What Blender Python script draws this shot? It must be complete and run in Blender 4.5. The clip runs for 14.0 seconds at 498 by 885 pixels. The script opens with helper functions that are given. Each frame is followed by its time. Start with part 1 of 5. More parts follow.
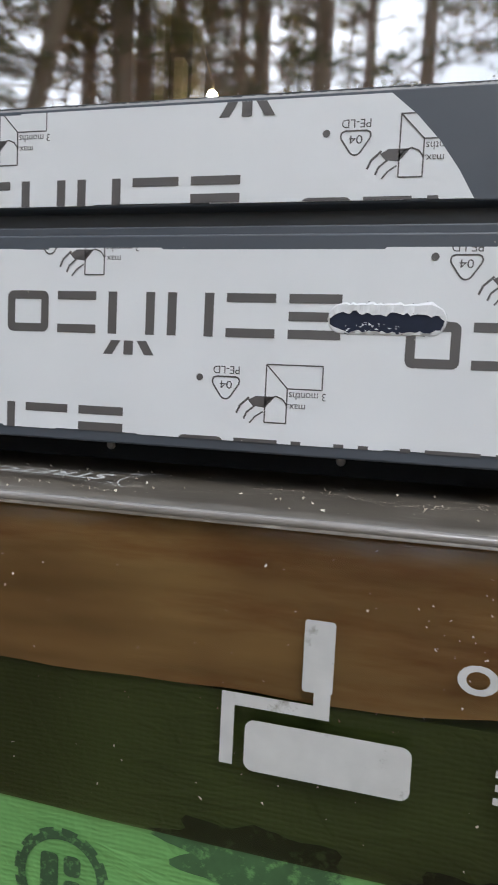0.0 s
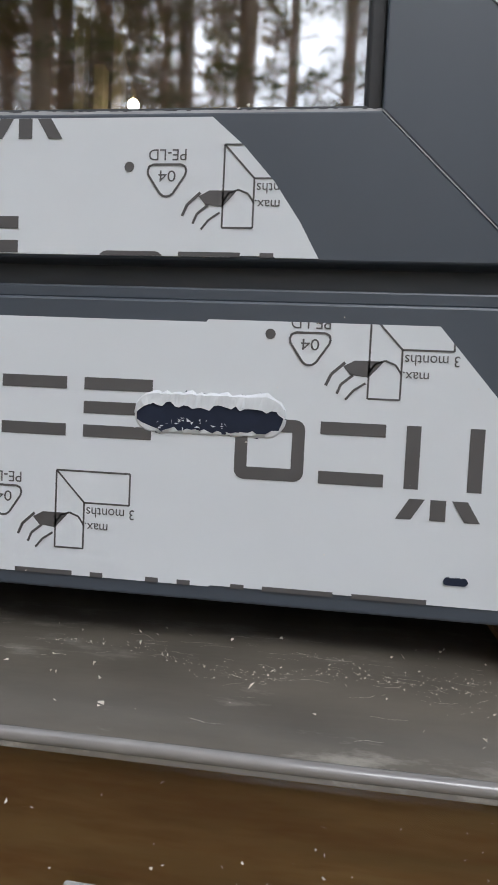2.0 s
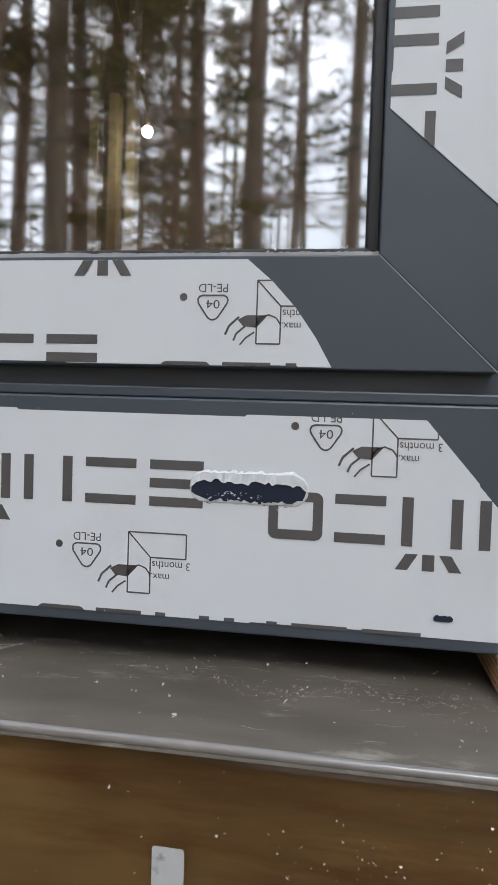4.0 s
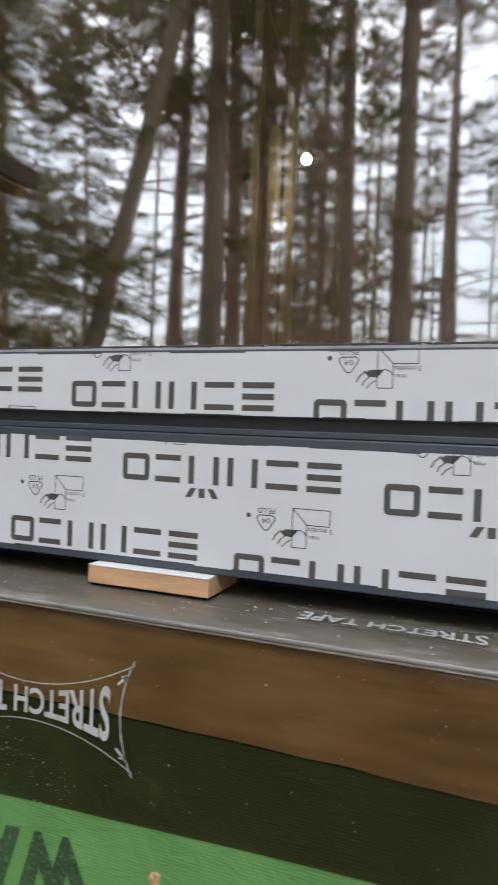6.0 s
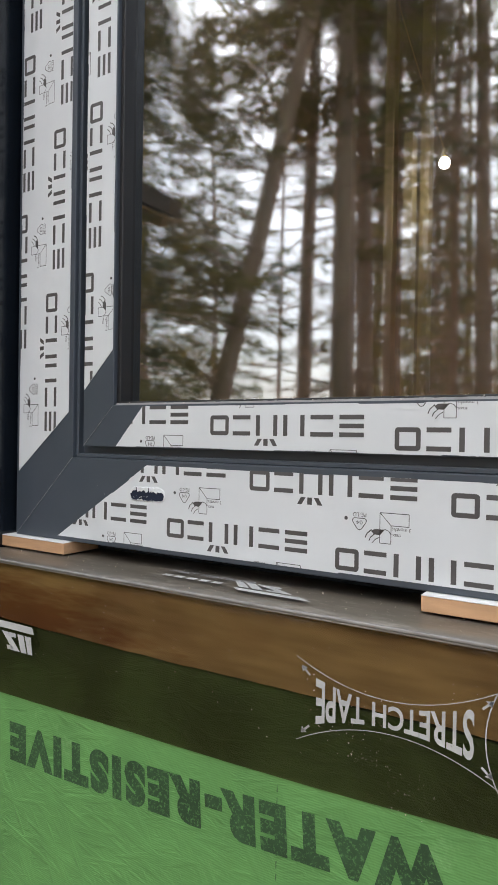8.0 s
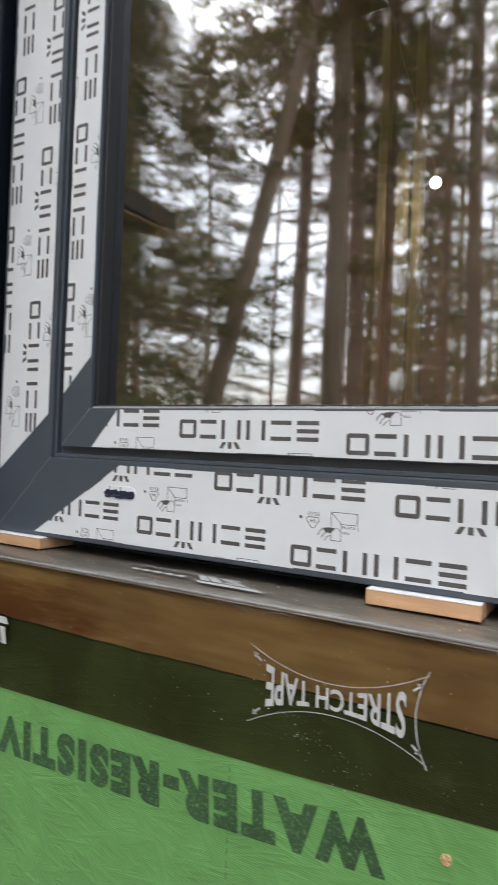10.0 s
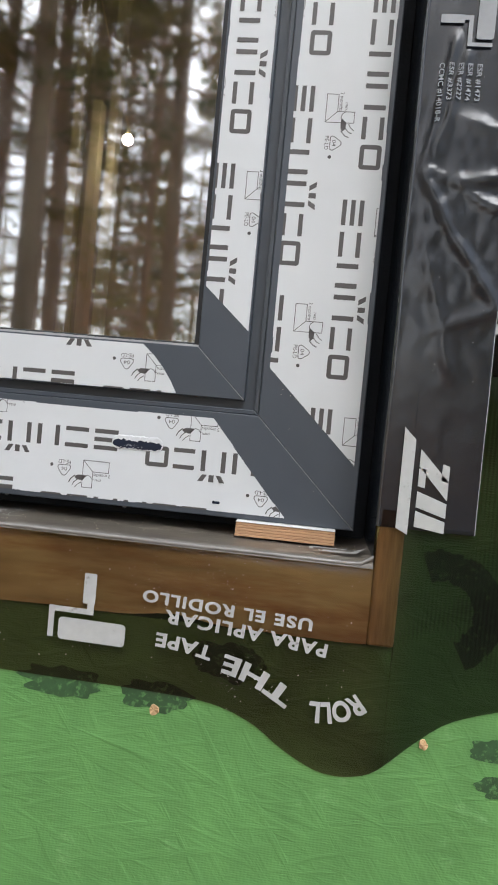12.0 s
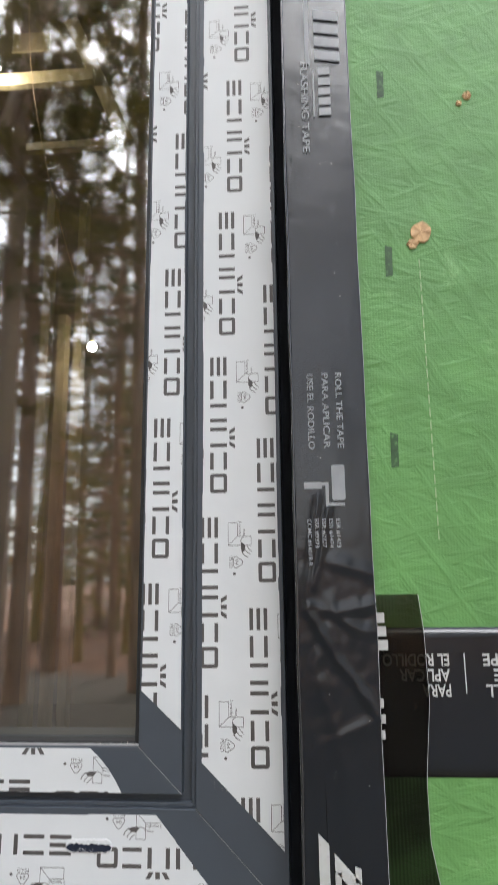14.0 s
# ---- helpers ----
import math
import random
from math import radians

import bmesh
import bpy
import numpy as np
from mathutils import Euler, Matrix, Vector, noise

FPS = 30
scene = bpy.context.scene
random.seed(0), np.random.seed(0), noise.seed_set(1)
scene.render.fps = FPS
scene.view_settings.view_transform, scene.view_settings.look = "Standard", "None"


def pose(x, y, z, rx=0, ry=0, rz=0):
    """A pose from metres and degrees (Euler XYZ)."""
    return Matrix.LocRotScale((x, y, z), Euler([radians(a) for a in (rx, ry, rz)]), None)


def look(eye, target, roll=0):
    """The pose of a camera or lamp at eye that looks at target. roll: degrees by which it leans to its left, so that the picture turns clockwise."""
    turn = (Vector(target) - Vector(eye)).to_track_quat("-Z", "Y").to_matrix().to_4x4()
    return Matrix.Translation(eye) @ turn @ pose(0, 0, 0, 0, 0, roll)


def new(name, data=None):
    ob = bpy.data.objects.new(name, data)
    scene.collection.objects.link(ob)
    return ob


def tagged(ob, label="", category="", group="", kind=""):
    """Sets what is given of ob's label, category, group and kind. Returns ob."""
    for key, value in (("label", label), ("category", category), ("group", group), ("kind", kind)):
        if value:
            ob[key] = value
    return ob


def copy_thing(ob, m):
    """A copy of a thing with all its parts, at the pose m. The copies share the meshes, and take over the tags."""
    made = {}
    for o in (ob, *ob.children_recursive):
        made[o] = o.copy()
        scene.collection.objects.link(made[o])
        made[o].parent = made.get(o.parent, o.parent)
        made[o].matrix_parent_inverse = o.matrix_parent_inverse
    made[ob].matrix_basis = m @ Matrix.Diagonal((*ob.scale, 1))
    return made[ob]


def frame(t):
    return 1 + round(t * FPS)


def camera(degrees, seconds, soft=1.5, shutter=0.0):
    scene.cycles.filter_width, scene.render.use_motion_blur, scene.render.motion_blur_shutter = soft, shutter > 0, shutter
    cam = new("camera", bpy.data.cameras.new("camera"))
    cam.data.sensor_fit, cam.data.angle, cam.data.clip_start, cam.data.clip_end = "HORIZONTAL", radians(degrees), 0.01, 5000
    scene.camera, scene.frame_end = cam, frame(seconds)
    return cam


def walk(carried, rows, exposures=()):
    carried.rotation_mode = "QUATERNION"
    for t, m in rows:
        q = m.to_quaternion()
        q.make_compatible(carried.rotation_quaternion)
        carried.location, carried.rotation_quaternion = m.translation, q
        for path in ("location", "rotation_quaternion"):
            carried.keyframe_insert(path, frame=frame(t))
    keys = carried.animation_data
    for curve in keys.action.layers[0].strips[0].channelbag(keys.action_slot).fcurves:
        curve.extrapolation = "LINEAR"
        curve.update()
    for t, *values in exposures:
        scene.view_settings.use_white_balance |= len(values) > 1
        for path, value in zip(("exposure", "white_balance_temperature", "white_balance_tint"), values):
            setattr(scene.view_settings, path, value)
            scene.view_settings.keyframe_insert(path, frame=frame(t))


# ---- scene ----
cam = camera(42.0, 14.0, shutter=0.2)
PATH = [
    (0, (0.004, 0.03, 1.504), (-0.463, 1.968, 1.342), 2.8),
    (0.5, (-0.002, 0.025, 1.513), (-0.569, 1.938, 1.376), 2.2),
    (1, (0.01, 0.051, 1.526), (-0.422, 2.0, 1.4), 2.1),
    (1.5, (0.022, 0.085, 1.537), (-0.3, 2.056, 1.417), 2.9),
    (2, (0.028, 0.097, 1.535), (-0.229, 2.077, 1.413), 2.7),
    (2.2, (0.025, 0.092, 1.544), (-0.184, 2.077, 1.416), 2.4),
    (4.5, (0.029, 0.034, 1.556), (-0.297, 2.006, 1.492), 1.8),
    (5, (0.015, 0.009, 1.557), (-0.344, 1.976, 1.498), 2.0),
    (5.5, (-0.036, -0.039, 1.564), (-0.572, 1.887, 1.51), 1.5),
    (5.8, (-0.075, -0.063, 1.566), (-0.71, 1.833, 1.521), 1.8),
    (6, (-0.104, -0.077, 1.566), (-0.818, 1.791, 1.525), 2.1),
    (6.5, (-0.159, -0.101, 1.57), (-1.025, 1.701, 1.528), 1.8),
    (7, (-0.183, -0.127, 1.578), (-1.154, 1.621, 1.548), 1.1),
    (7.5, (-0.199, -0.153, 1.581), (-1.248, 1.549, 1.557), 1.0),
    (7.7, (-0.204, -0.162, 1.585), (-1.258, 1.537, 1.562), 0.9),
    (9.8, (-0.186, -0.207, 1.583), (-1.275, 1.47, 1.612), 1.9),
    (10, (-0.166, -0.193, 1.579), (-1.202, 1.517, 1.595), 2.2),
    (10.5, (-0.082, -0.149, 1.565), (-0.901, 1.676, 1.543), 2.2),
    (11, (0.006, -0.134, 1.56), (-0.6, 1.772, 1.507), 2.2),
    (11.5, (0.063, -0.179, 1.538), (-0.354, 1.775, 1.47), 4.6),
    (12, (0.134, -0.235, 1.556), (-0.066, 1.754, 1.495), 5.3),
    (12.5, (0.137, -0.232, 1.585), (-0.062, 1.758, 1.546), 1.4),
    (13, (0.152, -0.251, 1.608), (-0.012, 1.742, 1.636), 1.0),
    (13.5, (0.174, -0.285, 1.675), (0.046, 1.699, 1.895), -0.3),
    (14, (0.187, -0.347, 1.759), (0.037, 1.605, 2.171), -0.7),
]
EXPOSURES = [(0.0, 1.17, 5920, 10), (0.5, 1.15, 5920, 10), (1.2, 1.04, 5920, 10), (2.2, 1.02, 5920, 10), (5.0, 1.10, 5920, 10), (7.5, 1.27, 6150, 10), (10.0, 1.42, 6100, 10), (14.0, 1.41, 6100, 10)]
walk(cam, [(t, look(eye, target, roll)) for t, eye, target, roll in PATH], EXPOSURES)
SKY, SUN, LAMP, MIRROR = 0.14, 0.8, 4.6, 0.35

# ---------------------------------------------------------------- world, sun, exposure
world = bpy.data.worlds.new("overcast_sky")
scene.world = world
world.use_nodes = True
wn, wl = world.node_tree.nodes, world.node_tree.links
wn.clear()
sky = wn.new("ShaderNodeTexSky")
sky.sky_type, sky.sun_disc = "NISHITA", False
sky.sun_elevation, sky.sun_rotation = radians(48), radians(200)
sky.air_density, sky.dust_density, sky.ozone_density = 1.2, 4.0, 1.0
soften = wn.new("ShaderNodeHueSaturation")
soften.inputs["Saturation"].default_value = 0.42
clouds = wn.new("ShaderNodeTexNoise")
clouds.inputs["Scale"].default_value, clouds.inputs["Detail"].default_value = 2.2, 4.0
cover = wn.new("ShaderNodeMapRange")
cover.inputs["To Min"].default_value, cover.inputs["To Max"].default_value = 0.8, 1.25
shade = wn.new("ShaderNodeMix")
shade.data_type, shade.blend_type = "RGBA", "MULTIPLY"
shade.inputs["Factor"].default_value = 1.0
back = wn.new("ShaderNodeBackground")
back.inputs["Strength"].default_value = SKY
out = wn.new("ShaderNodeOutputWorld")
wl.new(sky.outputs["Color"], soften.inputs["Color"])
wl.new(clouds.outputs["Fac"], cover.inputs["Value"])
wl.new(soften.outputs["Color"], shade.inputs["A"])
wl.new(cover.outputs["Result"], shade.inputs["B"])
wl.new(shade.outputs["Result"], back.inputs["Color"])
wl.new(back.outputs["Background"], out.inputs["Surface"])

sun_data = bpy.data.lights.new("sun", "SUN")
sun_data.energy, sun_data.angle, sun_data.color = SUN, radians(25), (1.0, 0.97, 0.92)
sun = new("sun", sun_data)
sun.matrix_world = look((2, -6, 9), (0, 0.3, 1.5))


# ---------------------------------------------------------------- materials
def material(name, colour, rough=0.6, metal=0.0, vary=0.15, scale=40.0, stretch=(1, 1, 1), bump=0.0, bump_scale=200.0,
             spots=None, spot_scale=15.0, spot_at=0.62, coat=0.0, island=0.0, spec=0.5):
    """A surface with colour that varies at two scales, fine relief and spots of dirt."""
    m = bpy.data.materials.new(name)
    m.use_nodes = True
    n, l = m.node_tree.nodes, m.node_tree.links
    bsdf = n["Principled BSDF"]
    bsdf.inputs["Roughness"].default_value, bsdf.inputs["Metallic"].default_value = rough, metal
    bsdf.inputs["Coat Weight"].default_value = coat
    bsdf.inputs["Coat Roughness"].default_value = 0.12
    bsdf.inputs["Specular IOR Level"].default_value = spec
    place = n.new("ShaderNodeTexCoord")
    size = n.new("ShaderNodeMapping")
    size.inputs["Scale"].default_value = stretch
    l.new(place.outputs["Object"], size.inputs["Vector"])
    fine = n.new("ShaderNodeTexNoise")
    fine.inputs["Scale"].default_value, fine.inputs["Detail"].default_value = scale, 6.0
    wide = n.new("ShaderNodeTexNoise")
    wide.inputs["Scale"].default_value, wide.inputs["Detail"].default_value = scale * 0.13, 3.0
    l.new(size.outputs["Vector"], fine.inputs["Vector"])
    l.new(size.outputs["Vector"], wide.inputs["Vector"])
    both = n.new("ShaderNodeMath")
    both.operation = "ADD"
    l.new(fine.outputs["Fac"], both.inputs[0])
    l.new(wide.outputs["Fac"], both.inputs[1])
    span = n.new("ShaderNodeMapRange")
    span.inputs["From Min"].default_value, span.inputs["From Max"].default_value = 0.65, 1.35
    span.inputs["To Min"].default_value, span.inputs["To Max"].default_value = 1 - vary, 1 + vary
    l.new(both.outputs["Value"], span.inputs["Value"])
    tint = n.new("ShaderNodeMix")
    tint.data_type, tint.blend_type = "RGBA", "MULTIPLY"
    tint.inputs["Factor"].default_value = 1.0
    tint.inputs["A"].default_value = (*colour, 1)
    l.new(span.outputs["Result"], tint.inputs["B"])
    last = tint.outputs["Result"]
    if spots:
        dirt = n.new("ShaderNodeTexNoise")
        dirt.inputs["Scale"].default_value, dirt.inputs["Detail"].default_value = spot_scale, 8.0
        dirt.inputs["Roughness"].default_value = 0.7
        l.new(size.outputs["Vector"], dirt.inputs["Vector"])
        edge = n.new("ShaderNodeMapRange")
        edge.inputs["From Min"].default_value, edge.inputs["From Max"].default_value = spot_at, spot_at + 0.12
        l.new(dirt.outputs["Fac"], edge.inputs["Value"])
        mix = n.new("ShaderNodeMix")
        mix.data_type = "RGBA"
        mix.inputs["B"].default_value = (*spots, 1)
        l.new(edge.outputs["Result"], mix.inputs["Factor"])
        l.new(last, mix.inputs["A"])
        last = mix.outputs["Result"]
    if island:
        geo = n.new("ShaderNodeNewGeometry")
        leaf = n.new("ShaderNodeMapRange")
        leaf.inputs["To Min"].default_value, leaf.inputs["To Max"].default_value = 1 - island, 1 + island
        l.new(geo.outputs["Random Per Island"], leaf.inputs["Value"])
        mul = n.new("ShaderNodeMix")
        mul.data_type, mul.blend_type = "RGBA", "MULTIPLY"
        mul.inputs["Factor"].default_value = 1.0
        l.new(last, mul.inputs["A"])
        l.new(leaf.outputs["Result"], mul.inputs["B"])
        last = mul.outputs["Result"]
    l.new(last, bsdf.inputs["Base Color"])
    if bump:
        grain = n.new("ShaderNodeTexNoise")
        grain.inputs["Scale"].default_value, grain.inputs["Detail"].default_value = bump_scale, 4.0
        l.new(size.outputs["Vector"], grain.inputs["Vector"])
        relief = n.new("ShaderNodeBump")
        relief.inputs["Strength"].default_value, relief.inputs["Distance"].default_value = bump, 0.002
        l.new(grain.outputs["Fac"], relief.inputs["Height"])
        l.new(relief.outputs["Normal"], bsdf.inputs["Normal"])
    return m


def tinted(name, colour, gloss, rough, dust=0.0, dust_at=0.6, lax=None, patch=9.0, patch_at=0.5, thin=None):
    """Thin see-through sheet: lets tinted light pass, with a glossy face and a little dust."""
    m = bpy.data.materials.new(name)
    m.use_nodes = True
    n, l = m.node_tree.nodes, m.node_tree.links
    n.clear()
    clear = n.new("ShaderNodeBsdfTransparent")
    clear.inputs["Color"].default_value = (*colour, 1)
    if lax:
        # where the tape has not bonded it looks darker, in soft patches crossed by fine ribs
        where = n.new("ShaderNodeTexCoord")
        bond = n.new("ShaderNodeTexNoise")
        bond.inputs["Scale"].default_value, bond.inputs["Detail"].default_value, bond.inputs["Distortion"].default_value = patch, 3.0, 0.4
        l.new(where.outputs["Object"], bond.inputs["Vector"])
        ribs = n.new("ShaderNodeTexWave")
        ribs.wave_type, ribs.bands_direction = "BANDS", "X"
        ribs.inputs["Scale"].default_value, ribs.inputs["Distortion"].default_value, ribs.inputs["Detail"].default_value = 110.0, 1.2, 2.0
        l.new(where.outputs["Object"], ribs.inputs["Vector"])
        comb = n.new("ShaderNodeMath")
        comb.operation, comb.inputs[1].default_value = "MULTIPLY_ADD", 0.07
        l.new(ribs.outputs["Fac"], comb.inputs[0])
        l.new(bond.outputs["Fac"], comb.inputs[2])
        bonded = n.new("ShaderNodeMapRange")
        bonded.inputs["From Min"].default_value, bonded.inputs["From Max"].default_value = patch_at - 0.04, patch_at + 0.09
        l.new(comb.outputs["Value"], bonded.inputs["Value"])
        tone = n.new("ShaderNodeMix")
        tone.data_type = "RGBA"
        tone.inputs["A"].default_value, tone.inputs["B"].default_value = (*lax, 1), (*colour, 1)
        l.new(bonded.outputs["Result"], tone.inputs["Factor"])
        last_tone = tone.outputs["Result"]
        if thin:
            # over the corner the tape is pulled thin: two clearer tones
            tone2 = n.new("ShaderNodeMix")
            tone2.data_type = "RGBA"
            tone2.inputs["A"].default_value, tone2.inputs["B"].default_value = (*thin[0], 1), (*thin[1], 1)
            l.new(bonded.outputs["Result"], tone2.inputs["Factor"])
            axes = n.new("ShaderNodeSeparateXYZ")
            l.new(where.outputs["Object"], axes.inputs["Vector"])
            pull = n.new("ShaderNodeMapRange")
            pull.inputs["From Min"].default_value, pull.inputs["From Max"].default_value = 0.188, 0.216
            l.new(axes.outputs["X"], pull.inputs["Value"])
            scaled = n.new("ShaderNodeMath")
            scaled.operation, scaled.inputs[1].default_value = "MULTIPLY", 0.08
            l.new(pull.outputs["Result"], scaled.inputs[0])
            l.new(scaled.outputs["Value"], comb.inputs[1])
            over_x = n.new("ShaderNodeMix")
            over_x.data_type = "RGBA"
            l.new(pull.outputs["Result"], over_x.inputs["Factor"])
            l.new(last_tone, over_x.inputs["A"])
            l.new(tone2.outputs["Result"], over_x.inputs["B"])
            last_tone = over_x.outputs["Result"]
        l.new(last_tone, clear.inputs["Color"])
    shine = n.new("ShaderNodeBsdfGlossy")
    shine.inputs["Roughness"].default_value = rough
    slant = n.new("ShaderNodeLayerWeight")
    slant.inputs["Blend"].default_value = 0.5
    fres = n.new("ShaderNodeMath")
    fres.operation = "POWER"
    fres.inputs[1].default_value = 4.5
    l.new(slant.outputs["Facing"], fres.inputs[0])
    span = n.new("ShaderNodeMapRange")
    span.inputs["To Min"].default_value, span.inputs["To Max"].default_value = gloss, 0.9
    l.new(fres.outputs["Value"], span.inputs["Value"])
    mix = n.new("ShaderNodeMixShader")
    l.new(span.outputs["Result"], mix.inputs["Fac"])
    l.new(clear.outputs["BSDF"], mix.inputs[1])
    l.new(shine.outputs["BSDF"], mix.inputs[2])
    last = mix.outputs["Shader"]
    if dust:
        place = n.new("ShaderNodeTexCoord")
        specks = n.new("ShaderNodeTexNoise")
        specks.inputs["Scale"].default_value, specks.inputs["Detail"].default_value = 22.0, 9.0
        specks.inputs["Roughness"].default_value = 0.75
        l.new(place.outputs["Object"], specks.inputs["Vector"])
        edge = n.new("ShaderNodeMapRange")
        edge.inputs["From Min"].default_value, edge.inputs["From Max"].default_value = dust_at, dust_at + 0.15
        edge.inputs["To Max"].default_value = dust
        l.new(specks.outputs["Fac"], edge.inputs["Value"])
        pale = n.new("ShaderNodeBsdfDiffuse")
        pale.inputs["Color"].default_value = (0.42, 0.38, 0.32, 1)
        over = n.new("ShaderNodeMixShader")
        l.new(edge.outputs["Result"], over.inputs["Fac"])
        l.new(last, over.inputs[1])
        l.new(pale.outputs["BSDF"], over.inputs[2])
        last = over.outputs["Shader"]
        relief = n.new("ShaderNodeBump")
        relief.inputs["Strength"].default_value, relief.inputs["Distance"].default_value = 0.25, 0.002
        soft = n.new("ShaderNodeTexNoise")
        soft.inputs["Scale"].default_value = 26.0
        l.new(place.outputs["Object"], soft.inputs["Vector"])
        l.new(soft.outputs["Fac"], relief.inputs["Height"])
        l.new(relief.outputs["Normal"], shine.inputs["Normal"])
    done = n.new("ShaderNodeOutputMaterial")
    l.new(last, done.inputs["Surface"])
    return m


def sheathing_material():
    """Green resin-coated panel: fine woven weave, long creases and worn patches."""
    m = material("green_sheathing", (0.125, 0.29, 0.085), 0.52, vary=0.16, scale=34, spots=(0.19, 0.37, 0.14), spot_scale=26, spot_at=0.60, spec=0.4)
    n, l = m.node_tree.nodes, m.node_tree.links
    bsdf = n["Principled BSDF"]
    place = n.new("ShaderNodeTexCoord")
    weave = n.new("ShaderNodeTexWave")
    weave.wave_type, weave.bands_direction = "BANDS", "Z"
    weave.inputs["Scale"].default_value, weave.inputs["Distortion"].default_value = 180.0, 1.5
    cross = n.new("ShaderNodeTexWave")
    cross.wave_type, cross.bands_direction = "BANDS", "X"
    cross.inputs["Scale"].default_value, cross.inputs["Distortion"].default_value = 120.0, 1.5
    for node in (weave, cross):
        l.new(place.outputs["Object"], node.inputs["Vector"])
    first = n.new("ShaderNodeBump")
    first.inputs["Strength"].default_value, first.inputs["Distance"].default_value = 0.15, 0.0005
    l.new(weave.outputs["Fac"], first.inputs["Height"])
    second = n.new("ShaderNodeBump")
    second.inputs["Strength"].default_value, second.inputs["Distance"].default_value = 0.08, 0.0005
    l.new(cross.outputs["Fac"], second.inputs["Height"])
    l.new(first.outputs["Normal"], second.inputs["Normal"])
    ridge = n.new("ShaderNodeTexNoise")
    ridge.noise_type = "RIDGED_MULTIFRACTAL"
    ridge.inputs["Scale"].default_value, ridge.inputs["Detail"].default_value, ridge.inputs["Distortion"].default_value = 13.0, 1.5, 0.6
    turn3 = n.new("ShaderNodeMapping")
    turn3.inputs["Rotation"].default_value, turn3.inputs["Scale"].default_value = (0, radians(20), 0), (1.0, 1, 1.9)
    l.new(place.outputs["Object"], turn3.inputs["Vector"])
    l.new(turn3.outputs["Vector"], ridge.inputs["Vector"])
    fourth = n.new("ShaderNodeBump")
    fourth.inputs["Strength"].default_value, fourth.inputs["Distance"].default_value = 0.22, 0.004
    l.new(ridge.outputs["Fac"], fourth.inputs["Height"])
    folds = []
    for angle, scale in ((17, 1.0), (-13, 1.25), (58, 0.8)):
        turned = n.new("ShaderNodeMapping")
        turned.vector_type = "TEXTURE"
        turned.inputs["Rotation"].default_value, turned.inputs["Scale"].default_value = (0, radians(angle), 0), (1 / (16 * scale), 1, 1 / (95 * scale))
        l.new(place.outputs["Object"], turned.inputs["Vector"])
        crease = n.new("ShaderNodeTexNoise")
        crease.inputs["Scale"].default_value, crease.inputs["Detail"].default_value, crease.inputs["Distortion"].default_value = 1.0, 3.0, 0.5
        l.new(turned.outputs["Vector"], crease.inputs["Vector"])
        folds.append(crease.outputs["Fac"])
    peak = n.new("ShaderNodeMath")
    peak.operation = "MAXIMUM"
    pair = n.new("ShaderNodeMath")
    pair.operation = "MAXIMUM"
    l.new(folds[0], pair.inputs[0])
    l.new(folds[1], pair.inputs[1])
    l.new(pair.outputs["Value"], peak.inputs[0])
    l.new(folds[2], peak.inputs[1])
    third = n.new("ShaderNodeBump")
    third.inputs["Strength"].default_value, third.inputs["Distance"].default_value = 0.55, 0.0035
    l.new(peak.outputs["Value"], third.inputs["Height"])
    l.new(second.outputs["Normal"], third.inputs["Normal"])
    l.new(third.outputs["Normal"], fourth.inputs["Normal"])
    l.new(fourth.outputs["Normal"], bsdf.inputs["Normal"])
    return m


GREEN = sheathing_material()
ANTHRACITE = material("anthracite_paint", (0.056, 0.067, 0.083), 0.40, vary=0.08, scale=25, bump=0.012, bump_scale=300, spots=(0.10, 0.11, 0.12), spot_scale=55, spot_at=0.73)
GASKET = material("black_rubber", (0.012, 0.012, 0.013), 0.55, vary=0.1)
FILM = material("white_protective_film", (0.648, 0.668, 0.678), 0.38, vary=0.025, scale=30, bump=0.05, bump_scale=60, spots=(0.60, 0.60, 0.59), spot_scale=34, spot_at=0.72)
PRINT = material("film_print", (0.085, 0.080, 0.078), 0.42, vary=0.08, scale=80)
TORN = material("torn_film_edge", (0.69, 0.705, 0.715), 0.45, vary=0.1, scale=300)
# dark navy that paints the shade in the slot's opening; shreds share it
SLOTDARK = material("slot_opening_dark", (0.010, 0.015, 0.034), 0.9, vary=0.2, scale=300)
WOODBUCK = material("damp_softwood", (0.65, 0.66, 0.26), 0.6, vary=0.32, scale=30, stretch=(0.6, 4, 4), spots=(0.46, 0.32, 0.11), spot_scale=4, spot_at=0.52, bump=0.15, bump_scale=60)
WOODEND = material("end_grain_wood", (0.56, 0.48, 0.18), 0.65, vary=0.35, scale=60, stretch=(6, 6, 0.7), bump=0.3, bump_scale=90)
PLY = material("plywood_pack", (0.56, 0.335, 0.18), 0.65, vary=0.2, scale=45, stretch=(0.6, 3, 3), bump=0.25, bump_scale=110)
PLYDARK = material("plywood_glue_line", (0.22, 0.09, 0.045), 0.7, vary=0.2, scale=60)
PLYTOP = material("plywood_paper_edge", (0.80, 0.79, 0.77), 0.6, vary=0.06)
BLACKTAPE = material("black_flashing_tape", (0.008, 0.011, 0.016), 0.20, vary=0.2, scale=30, bump=0.2, bump_scale=38, spots=(0.030, 0.033, 0.037), spot_scale=30, spot_at=0.68, coat=0.1, spec=0.55)
# tape ink painted darker for letters dimmed by the tape over them
DIMMEDINK = material("dimmed_tape_ink", (0.10, 0.105, 0.10), 0.6, vary=0.3, scale=150)
